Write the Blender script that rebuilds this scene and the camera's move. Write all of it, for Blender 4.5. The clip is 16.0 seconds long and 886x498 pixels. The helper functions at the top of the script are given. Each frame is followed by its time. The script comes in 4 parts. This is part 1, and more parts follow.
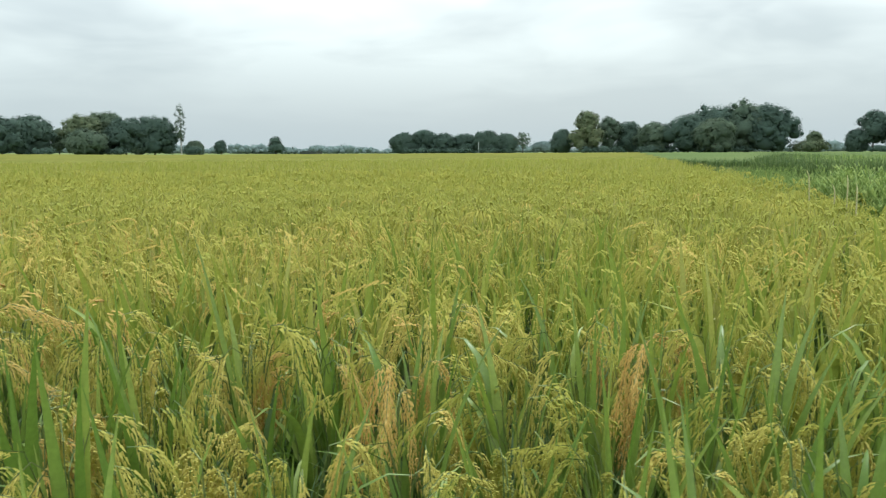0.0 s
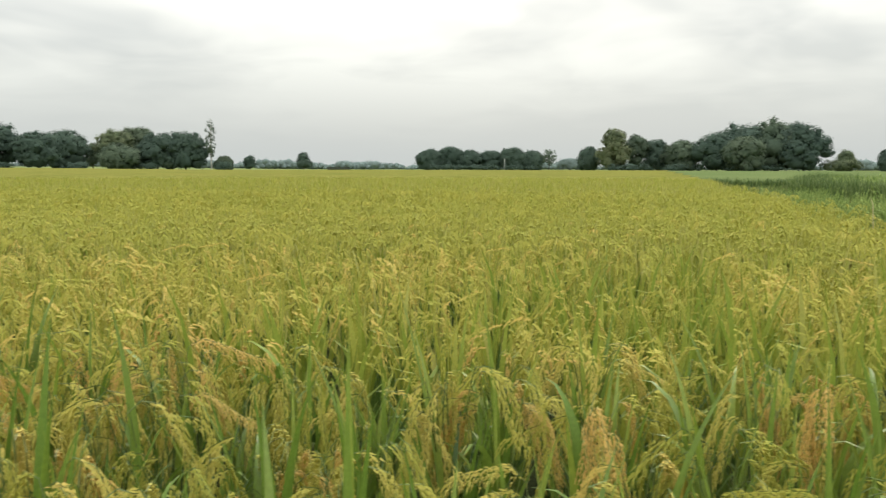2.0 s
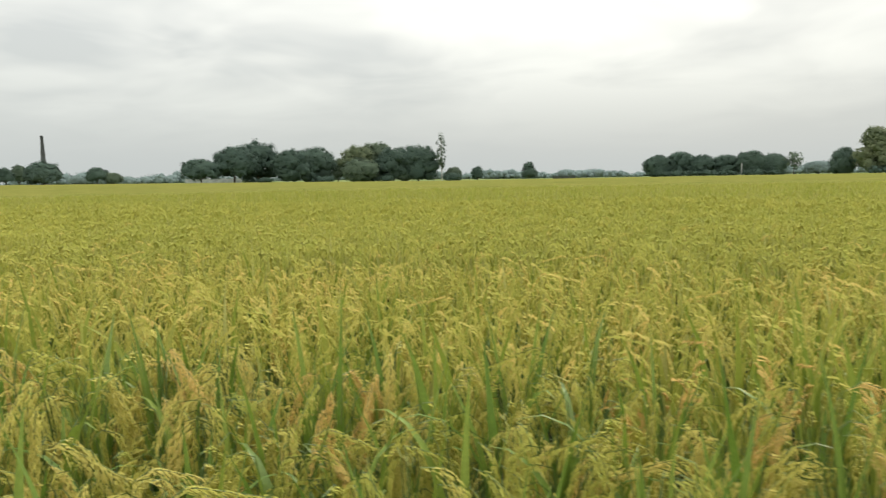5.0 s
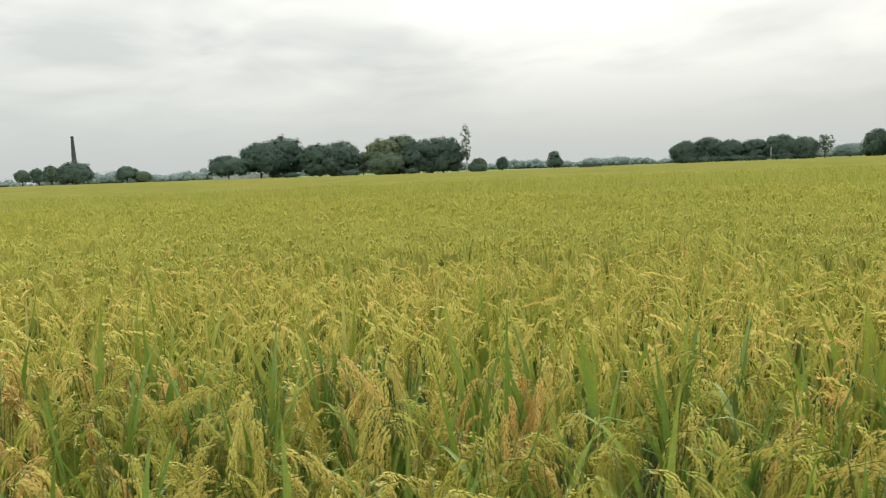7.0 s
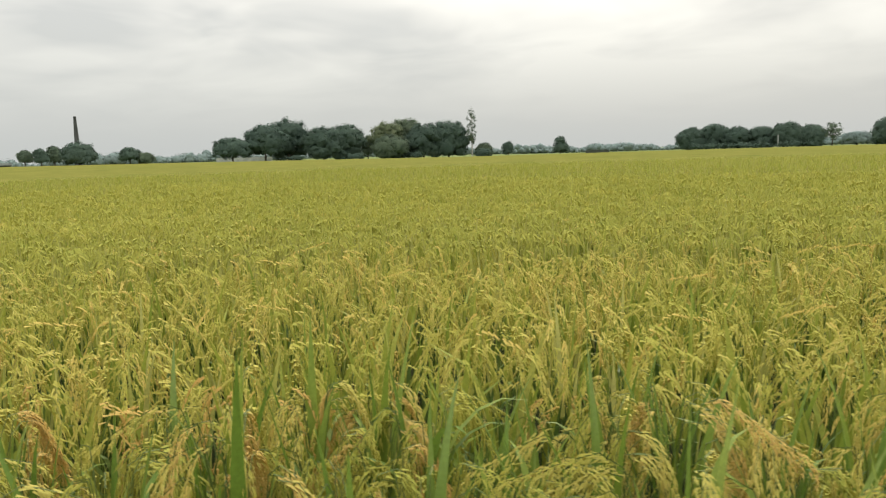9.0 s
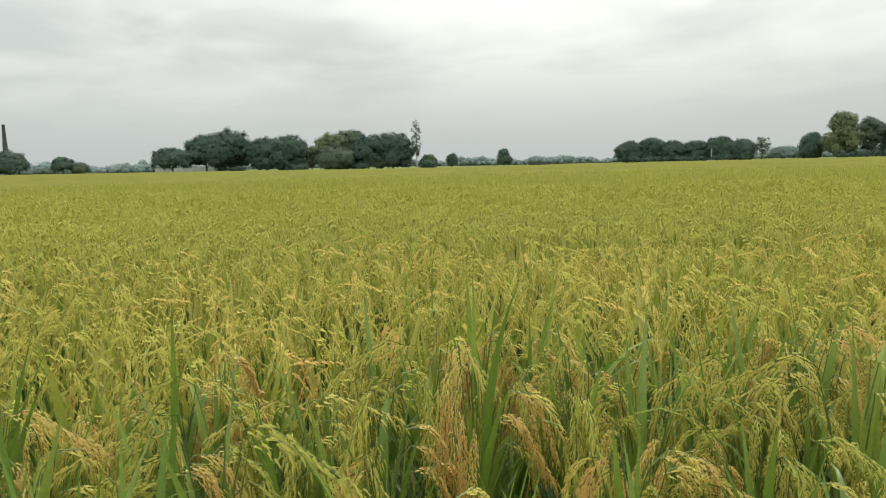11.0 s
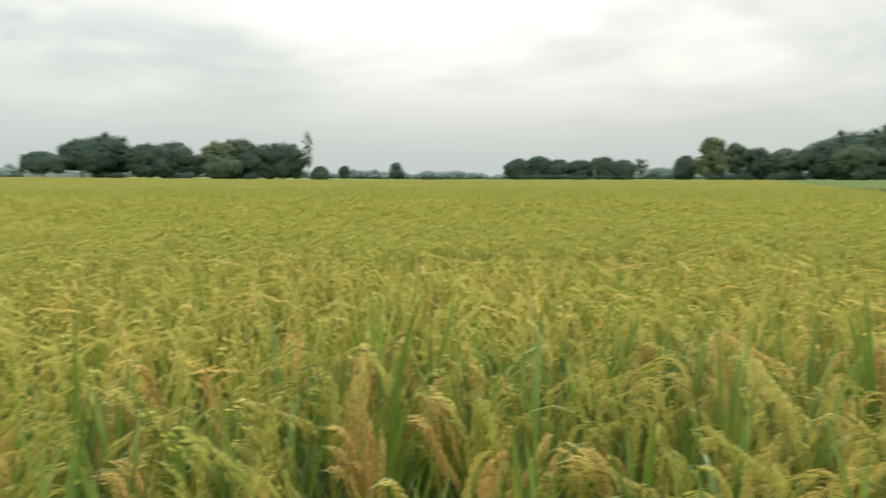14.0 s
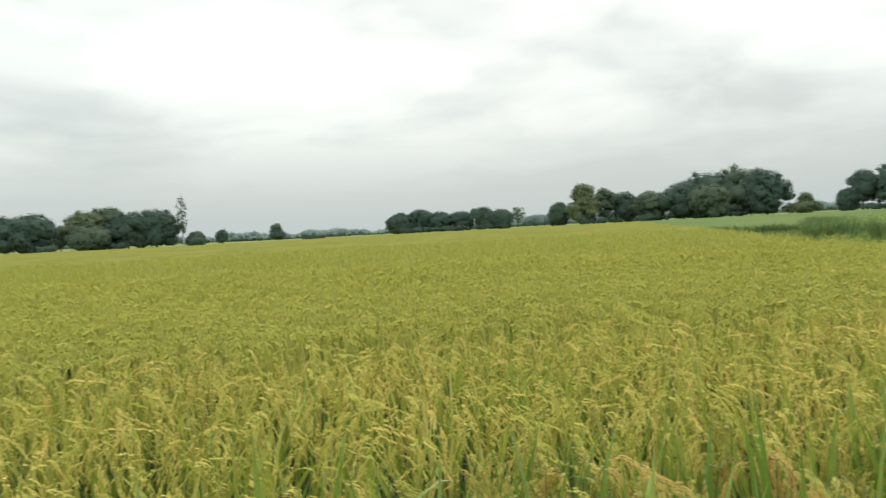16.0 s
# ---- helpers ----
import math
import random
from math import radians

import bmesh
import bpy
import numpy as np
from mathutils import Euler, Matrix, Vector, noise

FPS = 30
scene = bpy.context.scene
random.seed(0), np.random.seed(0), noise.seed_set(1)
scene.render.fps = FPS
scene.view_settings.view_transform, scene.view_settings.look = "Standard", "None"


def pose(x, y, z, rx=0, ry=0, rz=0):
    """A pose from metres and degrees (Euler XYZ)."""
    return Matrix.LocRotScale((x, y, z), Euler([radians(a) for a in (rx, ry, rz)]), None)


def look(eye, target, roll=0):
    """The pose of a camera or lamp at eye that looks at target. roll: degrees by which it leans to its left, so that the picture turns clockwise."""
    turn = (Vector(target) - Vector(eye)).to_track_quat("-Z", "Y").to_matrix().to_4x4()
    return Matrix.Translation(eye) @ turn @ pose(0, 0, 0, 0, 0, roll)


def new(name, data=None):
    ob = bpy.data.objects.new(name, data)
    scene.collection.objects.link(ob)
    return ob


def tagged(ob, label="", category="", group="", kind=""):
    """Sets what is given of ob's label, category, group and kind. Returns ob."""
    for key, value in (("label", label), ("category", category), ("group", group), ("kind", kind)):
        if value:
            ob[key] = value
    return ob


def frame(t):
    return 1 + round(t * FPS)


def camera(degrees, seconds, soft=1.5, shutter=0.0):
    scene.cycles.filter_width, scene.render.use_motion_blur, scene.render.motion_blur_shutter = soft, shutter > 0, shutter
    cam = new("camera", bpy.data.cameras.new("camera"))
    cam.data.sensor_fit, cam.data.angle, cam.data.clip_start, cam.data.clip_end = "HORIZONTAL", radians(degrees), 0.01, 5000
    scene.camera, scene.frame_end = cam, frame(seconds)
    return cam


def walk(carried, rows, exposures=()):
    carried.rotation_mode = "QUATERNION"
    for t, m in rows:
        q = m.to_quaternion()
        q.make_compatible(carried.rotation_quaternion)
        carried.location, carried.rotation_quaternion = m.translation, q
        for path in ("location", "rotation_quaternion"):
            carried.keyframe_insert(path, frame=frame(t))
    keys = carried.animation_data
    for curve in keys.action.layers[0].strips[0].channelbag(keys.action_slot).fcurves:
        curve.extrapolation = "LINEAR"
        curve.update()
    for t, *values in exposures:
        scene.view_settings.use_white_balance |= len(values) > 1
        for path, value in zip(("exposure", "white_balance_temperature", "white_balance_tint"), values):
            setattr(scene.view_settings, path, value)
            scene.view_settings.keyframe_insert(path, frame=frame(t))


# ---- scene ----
# seconds, stops, kelvin, tint: the phone's own brightness and white balance
EXPOSURES = (
    (0.0, 0.0, 5860, 5), (0.5, 0.09, 6230, 8), (1.0, 0.0, 6500, 10), (1.5, 0.0, 6550, 11), (3.5, 0.03, 6550, 11),
    (4.0, 0.12, 6600, 12), (4.5, 0.0, 6550, 11), (5.0, -0.05, 6550, 11), (7.5, -0.03, 6600, 12), (8.0, -0.08, 6700, 13),
    (8.5, 0.16, 6700, 13), (9.0, -0.08, 6700, 13), (11.5, -0.14, 6450, 9), (12.0, -0.08, 6450, 9), (12.5, 0.22, 6560, 12),
    (13.0, 0.32, 6560, 12), (13.5, 0.18, 6550, 12), (14.0, -0.05, 6500, 10), (14.5, -0.05, 6350, 8), (16.0, -0.05, 6350, 8),
)
PATH = [    # seconds, eye, target, roll
    (0, (0.204, 0.119, 1.526), (0.198, 2.101, 1.261), -0.3),
    (0.5, (0.262, 0.088, 1.555), (0.318, 2.070, 1.295), 0.2),
    (1, (0.115, 0.048, 1.605), (0.217, 2.031, 1.365), 0),
    (1.5, (-0.089, 0.016, 1.638), (-0.013, 2.002, 1.412), -0),
    (2, (-0.246, -0.015, 1.629), (-0.316, 1.971, 1.407), 0.1),
    (2.5, (-0.461, 0.042, 1.609), (-0.641, 2.021, 1.386), -0.2),
    (3, (-0.628, 0.099, 1.621), (-0.854, 2.075, 1.402), 0.8),
    (3.5, (-0.782, 0.108, 1.615), (-1.066, 2.076, 1.396), 0.8),
    (4, (-1.038, 0.160, 1.640), (-1.411, 2.113, 1.421), -0.4),
    (4.5, (-1.237, 0.143, 1.649), (-1.734, 2.068, 1.436), -1.1),
    (5, (-1.503, 0.191, 1.620), (-2.153, 2.072, 1.427), -1.1),
    (5.2, (-1.612, 0.215, 1.613), (-2.312, 2.081, 1.439), -1.2),
    (7.3, (-1.997, -0.049, 1.701), (-2.720, 1.804, 1.486), -2.7),
    (7.5, (-2.137, 0.002, 1.668), (-2.876, 1.850, 1.469), -2.9),
    (8, (-2.472, 0.145, 1.686), (-3.216, 1.988, 1.457), -3.6),
    (8.5, (-2.675, 0.181, 1.645), (-3.409, 2.024, 1.387), -2),
    (9, (-3.009, 0.257, 1.695), (-3.723, 2.107, 1.439), -1.8),
    (9.2, (-3.111, 0.252, 1.686), (-3.817, 2.108, 1.444), -1.7),
    (11.3, (-3.573, -0.344, 1.601), (-4.133, 1.562, 1.372), -1.5),
    (11.5, (-3.594, -0.337, 1.594), (-4.195, 1.557, 1.364), -1),
    (12, (-3.630, -0.376, 1.552), (-4.361, 1.464, 1.268), 0.1),
    (12.5, (-3.634, -0.438, 1.530), (-4.443, 1.355, 1.169), -0.4),
    (13, (-3.627, -0.459, 1.536), (-4.433, 1.339, 1.193), -0.5),
    (13.5, (-3.624, -0.448, 1.563), (-4.329, 1.406, 1.305), -0.9),
    (14, (-3.560, -0.420, 1.608), (-3.839, 1.551, 1.412), -0),
    (14.5, (-3.444, -0.367, 1.661), (-3.110, 1.600, 1.516), 0.9),
    (15, (-3.394, -0.314, 1.759), (-2.814, 1.598, 1.668), 0.3),
    (15.5, (-3.477, -0.276, 1.838), (-3.127, 1.691, 1.755), -1.6),
    (16, (-3.568, -0.269, 1.857), (-3.534, 1.730, 1.799), -3.1),
]
cam = camera(62.1, 16.0, soft=1.2, shutter=0.25)
walk(cam, [(t, look(eye, target, roll)) for t, eye, target, roll in PATH], EXPOSURES)

# ---------------------------------------------------------------- sky and sun
SUN_ELEVATION, SUN_TURN = radians(48), radians(8)     # behind the clouds, ahead of the camera and a little to its right


def build_sky():
    world = bpy.data.worlds.new("overcast_sky")
    scene.world = world
    world.use_nodes = True
    nt = world.node_tree
    nodes, links = nt.nodes, nt.links
    back = nodes["Background"]

    def math_node(op, a, b=None, clamp=False):
        n = nodes.new("ShaderNodeMath")
        n.operation, n.use_clamp = op, clamp
        for i, v in enumerate((a, b)):
            if v is None:
                continue
            if isinstance(v, (int, float)):
                n.inputs[i].default_value = v
            else:
                links.new(v, n.inputs[i])
        return n.outputs[0]

    sky = nodes.new("ShaderNodeTexSky")
    sky.sky_type, sky.sun_disc = "NISHITA", False
    sky.sun_elevation, sky.sun_rotation = SUN_ELEVATION, SUN_TURN
    sky.air_density, sky.dust_density = 1.5, 4.0
    coord = nodes.new("ShaderNodeTexCoord")
    sep = nodes.new("ShaderNodeSeparateXYZ")
    links.new(coord.outputs["Generated"], sep.inputs[0])
    up = math_node("MAXIMUM", sep.outputs["Z"], 0.0)
    # cloud layer: the direction laid out on a flat ceiling of cloud
    inv = math_node("DIVIDE", 1.0, math_node("ADD", up, 0.16))
    flat = nodes.new("ShaderNodeCombineXYZ")
    links.new(math_node("MULTIPLY", sep.outputs["X"], inv), flat.inputs[0])
    links.new(math_node("MULTIPLY", sep.outputs["Y"], inv), flat.inputs[1])

    def cloud_noise(scale, detail, offset, warp=0.4):
        m = nodes.new("ShaderNodeMapping")
        m.inputs["Location"].default_value = offset
        links.new(flat.outputs[0], m.inputs[0])
        n = nodes.new("ShaderNodeTexNoise")
        n.inputs["Scale"].default_value, n.inputs["Detail"].default_value = scale, detail
        n.inputs["Roughness"].default_value, n.inputs["Distortion"].default_value = 0.55, warp
        links.new(m.outputs[0], n.inputs["Vector"])
        return n.outputs[0]

    big = cloud_noise(0.55, 3, (3.1, 1.7, 0))
    small = cloud_noise(1.6, 3, (0.4, 5.2, 2))
    shape = math_node("ADD", math_node("MULTIPLY", big, 0.66), math_node("MULTIPLY", small, 0.34))
    ramp = nodes.new("ShaderNodeValToRGB")
    links.new(shape, ramp.inputs[0])
    e = ramp.color_ramp.elements
    e[0].position, e[0].color = 0.40, (0.675, 0.708, 0.69, 1)
    e[1].position, e[1].color = 0.58, (1.11, 1.13, 1.05, 1)
    mid = e.new(0.48)
    mid.color = (0.875, 0.897, 0.85, 1)
    # the haze towards the horizon is a duller, bluer grey
    low = nodes.new("ShaderNodeMapRange")
    low.inputs["From Min"].default_value, low.inputs["From Max"].default_value = 0.01, 0.24
    low.interpolation_type = "SMOOTHSTEP"
    links.new(up, low.inputs["Value"])
    haze = nodes.new("ShaderNodeMix")
    haze.data_type = "RGBA"
    links.new(low.outputs[0], haze.inputs[0])
    haze.inputs[6].default_value = (0.57, 0.618, 0.61, 1)
    links.new(ramp.outputs[0], haze.inputs[7])
    # an overcast sky is two to three times as bright overhead as low down
    high = nodes.new("ShaderNodeMapRange")
    high.inputs["From Min"].default_value, high.inputs["From Max"].default_value = 0.30, 0.95
    high.inputs["To Min"].default_value, high.inputs["To Max"].default_value = 1.0, 2.9
    links.new(up, high.inputs["Value"])
    bright = nodes.new("ShaderNodeVectorMath")
    bright.operation = "SCALE"
    links.new(haze.outputs[2], bright.inputs[0])
    links.new(high.outputs[0], bright.inputs["Scale"])
    add = nodes.new("ShaderNodeMix")
    add.data_type, add.blend_type = "RGBA", "ADD"
    add.inputs[0].default_value = 0.012
    links.new(bright.outputs[0], add.inputs[6])
    links.new(sky.outputs[0], add.inputs[7])
    links.new(add.outputs[2], back.inputs[0])
    back.inputs[1].default_value = 1.0

    lamp = bpy.data.lights.new("sun", "SUN")
    lamp.energy, lamp.angle, lamp.color = 1.5, radians(16), (1.0, 0.96, 0.88)
    sun = new("sun", lamp)
    d = Vector((math.sin(SUN_TURN) * math.cos(SUN_ELEVATION), math.cos(SUN_TURN) * math.cos(SUN_ELEVATION), math.sin(SUN_ELEVATION)))
    sun.matrix_world = look(d * 50, (0, 0, 0))


build_sky()


# ---------------------------------------------------------------- materials
def plant_material(name, stops, patch=0.0, patch_scale=0.5, rough=0.5, through_light=0.3, fine=90.0, bump=0.0, per_object=True, gloss=0.35, vary=0.3, mottle=0.5):
    """A leafy surface: colour by each piece's own tint, drifting in patches over the ground, with fine mottling."""
    mat = bpy.data.materials.new(name)
    mat.use_nodes = True
    nt = mat.node_tree
    nodes, links = nt.nodes, nt.links
    bsdf, out = nodes["Principled BSDF"], nodes["Material Output"]
    tint = nodes.new("ShaderNodeAttribute")
    tint.attribute_name = "tint"
    value = tint.outputs["Fac"]

    def calc(op, a, b):
        n = nodes.new("ShaderNodeMath")
        n.operation = op
        for i, v in enumerate((a, b)):
            if isinstance(v, (int, float)):
                n.inputs[i].default_value = v
            else:
                links.new(v, n.inputs[i])
        return n.outputs[0]

    if per_object:
        info = nodes.new("ShaderNodeObjectInfo")
        value = calc("ADD", value, calc("MULTIPLY", calc("SUBTRACT", info.outputs["Random"], 0.5), vary))
    geo = nodes.new("ShaderNodeNewGeometry")
    if patch:
        drift = nodes.new("ShaderNodeTexNoise")
        drift.inputs["Scale"].default_value, drift.inputs["Detail"].default_value = patch_scale, 3
        links.new(geo.outputs["Position"], drift.inputs["Vector"])
        value = calc("ADD", value, calc("MULTIPLY", calc("SUBTRACT", drift.outputs[0], 0.5), patch))
    ramp = nodes.new("ShaderNodeValToRGB")
    links.new(value, ramp.inputs[0])
    el = ramp.color_ramp.elements
    for i, (p, c) in enumerate(stops):
        s = el[i] if i < 2 else el.new(p)
        s.position, s.color = p, (*c, 1)
    grain = nodes.new("ShaderNodeTexNoise")
    grain.inputs["Scale"].default_value, grain.inputs["Detail"].default_value = fine, 2
    links.new(geo.outputs["Position"], grain.inputs["Vector"])
    mott = nodes.new("ShaderNodeHueSaturation")
    links.new(ramp.outputs[0], mott.inputs["Color"])
    links.new(calc("ADD", calc("MULTIPLY", grain.outputs[0], mottle), 1 - mottle / 2), mott.inputs["Value"])
    links.new(mott.outputs[0], bsdf.inputs["Base Color"])
    bsdf.inputs["Roughness"].default_value = rough
    bsdf.inputs["Specular IOR Level"].default_value = gloss
    if bump:
        b = nodes.new("ShaderNodeBump")
        b.inputs["Strength"].default_value, b.inputs["Distance"].default_value = bump, 0.05
        links.new(grain.outputs[0], b.inputs["Height"])
        links.new(b.outputs[0], bsdf.inputs["Normal"])
    if through_light:
        trans = nodes.new("ShaderNodeBsdfTranslucent")
        links.new(mott.outputs[0], trans.inputs["Color"])
        mix = nodes.new("ShaderNodeMixShader")
        mix.inputs[0].default_value = through_light
        links.new(bsdf.outputs[0], mix.inputs[1])
        links.new(trans.outputs[0], mix.inputs[2])
        links.new(mix.outputs[0], out.inputs["Surface"])
    return mat


def earth_material(name, a, b, c, scale, rough=0.9, bump=0.4, gloss=0.12):
    """Ground, bark, brick or plaster: three colours mixed by two noises, with relief."""
    mat = bpy.data.materials.new(name)
    mat.use_nodes = True
    nt = mat.node_tree
    nodes, links = nt.nodes, nt.links
    bsdf = nodes["Principled BSDF"]
    geo = nodes.new("ShaderNodeNewGeometry")
    n1, n2 = nodes.new("ShaderNodeTexNoise"), nodes.new("ShaderNodeTexNoise")
    for n, s in ((n1, scale), (n2, scale * 9)):
        n.inputs["Scale"].default_value, n.inputs["Detail"].default_value = s, 5
        links.new(geo.outputs["Position"], n.inputs["Vector"])
    ramp = nodes.new("ShaderNodeValToRGB")
    el = ramp.color_ramp.elements
    el[0].position, el[0].color = 0.35, (*a, 1)
    el[1].position, el[1].color = 0.65, (*c, 1)
    el.new(0.5).color = (*b, 1)
    mix = nodes.new("ShaderNodeMath")
    mix.operation = "MULTIPLY_ADD"
    links.new(n2.outputs[0], mix.inputs[0])
    mix.inputs[1].default_value = 0.4
    half = nodes.new("ShaderNodeMath")
    half.operation = "MULTIPLY"
    half.inputs[1].default_value = 0.6
    links.new(n1.outputs[0], half.inputs[0])
    links.new(half.outputs[0], mix.inputs[2])
    links.new(mix.outputs[0], ramp.inputs[0])
    links.new(ramp.outputs[0], bsdf.inputs["Base Color"])
    bsdf.inputs["Roughness"].default_value = rough
    bsdf.inputs["Specular IOR Level"].default_value = gloss
    bp = nodes.new("ShaderNodeBump")
    bp.inputs["Strength"].default_value, bp.inputs["Distance"].default_value = bump, 0.3 / scale
    links.new(n2.outputs[0], bp.inputs["Height"])
    links.new(bp.outputs[0], bsdf.inputs["Normal"])
    return mat


LEAF = plant_material("rice_leaf", [(0.0, (0.13, 0.21, 0.031)), (1.0, (0.41, 0.395, 0.115)), (0.4, (0.215, 0.28, 0.042)), (0.8, (0.325, 0.345, 0.058))], patch=0.4, patch_scale=0.6, rough=0.5, through_light=0.34, gloss=0.28, vary=0.9)
GRAIN = plant_material("rice_grain", [(0.0, (0.352, 0.370, 0.070)), (1.0, (0.65, 0.49, 0.135)), (0.45, (0.472, 0.442, 0.086)), (0.85, (0.63, 0.535, 0.145))], patch=0.25, patch_scale=0.75, rough=0.6, through_light=0.15, fine=160, gloss=0.2)
GREEN_LEAF = plant_material("green_rice_leaf", [(0.0, (0.17, 0.25, 0.044)), (1.0, (0.42, 0.46, 0.13)), (0.5, (0.28, 0.345, 0.067))], patch=0.3, patch_scale=0.6, rough=0.36, through_light=0.40, gloss=0.5, vary=0.9)
RUST = plant_material("rusty_grain", [(0.0, (0.66, 0.49, 0.15)), (1.0, (0.61, 0.385, 0.11)), (0.5, (0.64, 0.445, 0.125))], rough=0.6, through_light=0.15, fine=160, vary=0.7)
# deep leaves and stems darkened: shade between the clumps is in their colour
SHADE_LEAF = plant_material("shaded_rice_leaf", [(0.0, (0.050, 0.098, 0.022)), (1.0, (0.15, 0.205, 0.045)), (0.5, (0.09, 0.145, 0.030))], patch=0.3, patch_scale=0.6, rough=0.45, through_light=0.25, gloss=0.35, vary=0.6)
STEM = plant_material("rice_stem", [(0.0, (0.09, 0.14, 0.032)), (1.0, (0.20, 0.22, 0.065))], rough=0.5, through_light=0.15, vary=0.6)
# smooth sheet: the shade plants cast on each other is put into its colours
CANOPY = plant_material("rice_canopy", [(0.0, (0.12, 0.135, 0.032)), (1.0, (0.22, 0.198, 0.054)), (0.5, (0.167, 0.167, 0.042))], patch=1.6, patch_scale=0.35, rough=0.8, through_light=0.0, fine=14, bump=0.8, per_object=False, gloss=0.0)
GREEN_CANOPY = plant_material("green_paddy_canopy", [(0.0, (0.10, 0.145, 0.045)), (1.0, (0.20, 0.23, 0.085)), (0.5, (0.15, 0.19, 0.062))], patch=1.6, patch_scale=0.12, rough=0.8, through_light=0.0, fine=9, bump=0.8, per_object=False, gloss=0.0)
PALE_CANOPY = plant_material("young_paddy_canopy", [(0.0, (0.078, 0.118, 0.046)), (1.0, (0.15, 0.178, 0.072)), (0.5, (0.112, 0.148, 0.058))], patch=1.6, patch_scale=0.06, rough=0.8, through_light=0.0, fine=6, bump=0.8, per_object=False, gloss=0.0)
# darkened so that the colour carries the shade of the tall crop's front
SHADE_GRASS = plant_material("shaded_tall_grass", [(0.0, (0.068, 0.118, 0.036)), (1.0, (0.20, 0.25, 0.082)), (0.5, (0.12, 0.175, 0.053))], patch=0.7, patch_scale=0.25, rough=0.5, through_light=0.35, per_object=False)
LOW_GRASS = plant_material("low_dry_grass", [(0.0, (0.095, 0.15, 0.042)), (1.0, (0.235, 0.25, 0.085)), (0.5, (0.155, 0.20, 0.058))], patch=0.8, patch_scale=0.3, rough=0.6, through_light=0.3, per_object=False)
WEED = plant_material("weed_leaf", [(0.0, (0.14, 0.22, 0.060)), (1.0, (0.38, 0.45, 0.145)), (0.5, (0.26, 0.345, 0.097))], patch=0.6, patch_scale=0.4, rough=0.6, through_light=0.4, per_object=False, gloss=0.1)
DEAD_GRASS = plant_material("dead_grass", [(0.0, (0.17, 0.145, 0.075)), (1.0, (0.36, 0.31, 0.17)), (0.5, (0.26, 0.22, 0.115))], patch=0.5, patch_scale=0.5, rough=0.7, through_light=0.25, per_object=False, gloss=0.05)
CROWN = {
    # dark and olive are lifted towards blue, with some aerial haze in the colour
    "dark": plant_material("leaf_dark_hazed", [(0.0, (0.074, 0.114, 0.092)), (1.0, (0.100, 0.145, 0.108)), (0.5, (0.087, 0.129, 0.099))], patch=0.8, patch_scale=0.22, rough=0.7, through_light=0.25, fine=3, mottle=0.2, gloss=0.05),
    "olive": plant_material("leaf_olive_hazed", [(0.0, (0.088, 0.128, 0.092)), (1.0, (0.145, 0.182, 0.112)), (0.5, (0.116, 0.155, 0.102))], patch=0.8, patch_scale=0.22, rough=0.7, through_light=0.25, fine=3, mottle=0.2, gloss=0.05),
    "pale": plant_material("leaf_pale_green", [(0.0, (0.105, 0.142, 0.084)), (1.0, (0.22, 0.240, 0.13)), (0.5, (0.155, 0.188, 0.102))], patch=0.8, patch_scale=0.25, rough=0.7, through_light=0.25, fine=3, mottle=0.2, gloss=0.05),
    # pale and bluish: the haze of distance is painted into this leaf colour
    "far": plant_material("leaf_haze_green", [(0.0, (0.17, 0.222, 0.21)), (1.0, (0.225, 0.275, 0.255)), (0.5, (0.195, 0.248, 0.233))], patch=0.8, patch_scale=0.08, rough=0.8, through_light=0.1, fine=1, gloss=0.0),
}
STRAW = earth_material("dry_straw", (0.36, 0.34, 0.17), (0.45, 0.42, 0.22), (0.52, 0.48, 0.27), 9.0)
BARK = earth_material("bark", (0.05, 0.042, 0.035), (0.09, 0.075, 0.06), (0.14, 0.12, 0.095), 2.0)
PALE_BARK = earth_material("pale_bark", (0.25, 0.24, 0.21), (0.38, 0.37, 0.33), (0.5, 0.48, 0.43), 2.0)
MUD = earth_material("wet_mud", (0.022, 0.028, 0.012), (0.034, 0.041, 0.018), (0.05, 0.056, 0.026), 2.5, gloss=0.0)
LAND = earth_material("grassy_land", (0.10, 0.15, 0.045), (0.15, 0.19, 0.06), (0.20, 0.21, 0.085), 0.15)
FALLOW = earth_material("fallow_grass", (0.062, 0.108, 0.028), (0.092, 0.135, 0.036), (0.13, 0.155, 0.048), 0.5)
SOOT_BRICK = earth_material("sooty_brick", (0.045, 0.05, 0.05), (0.065, 0.068, 0.066), (0.09, 0.09, 0.086), 0.6)
WHITEWASH = earth_material("whitewash", (0.26, 0.28, 0.26), (0.36, 0.38, 0.36), (0.48, 0.49, 0.47), 0.8)
BRUSH = earth_material("dry_brush", (0.04, 0.05, 0.042), (0.06, 0.072, 0.058), (0.09, 0.095, 0.075), 1.5)
THATCH = earth_material("old_thatch", (0.07, 0.082, 0.072), (0.095, 0.108, 0.094), (0.13, 0.14, 0.12), 1.0)

rng = np.random.default_rng(11)


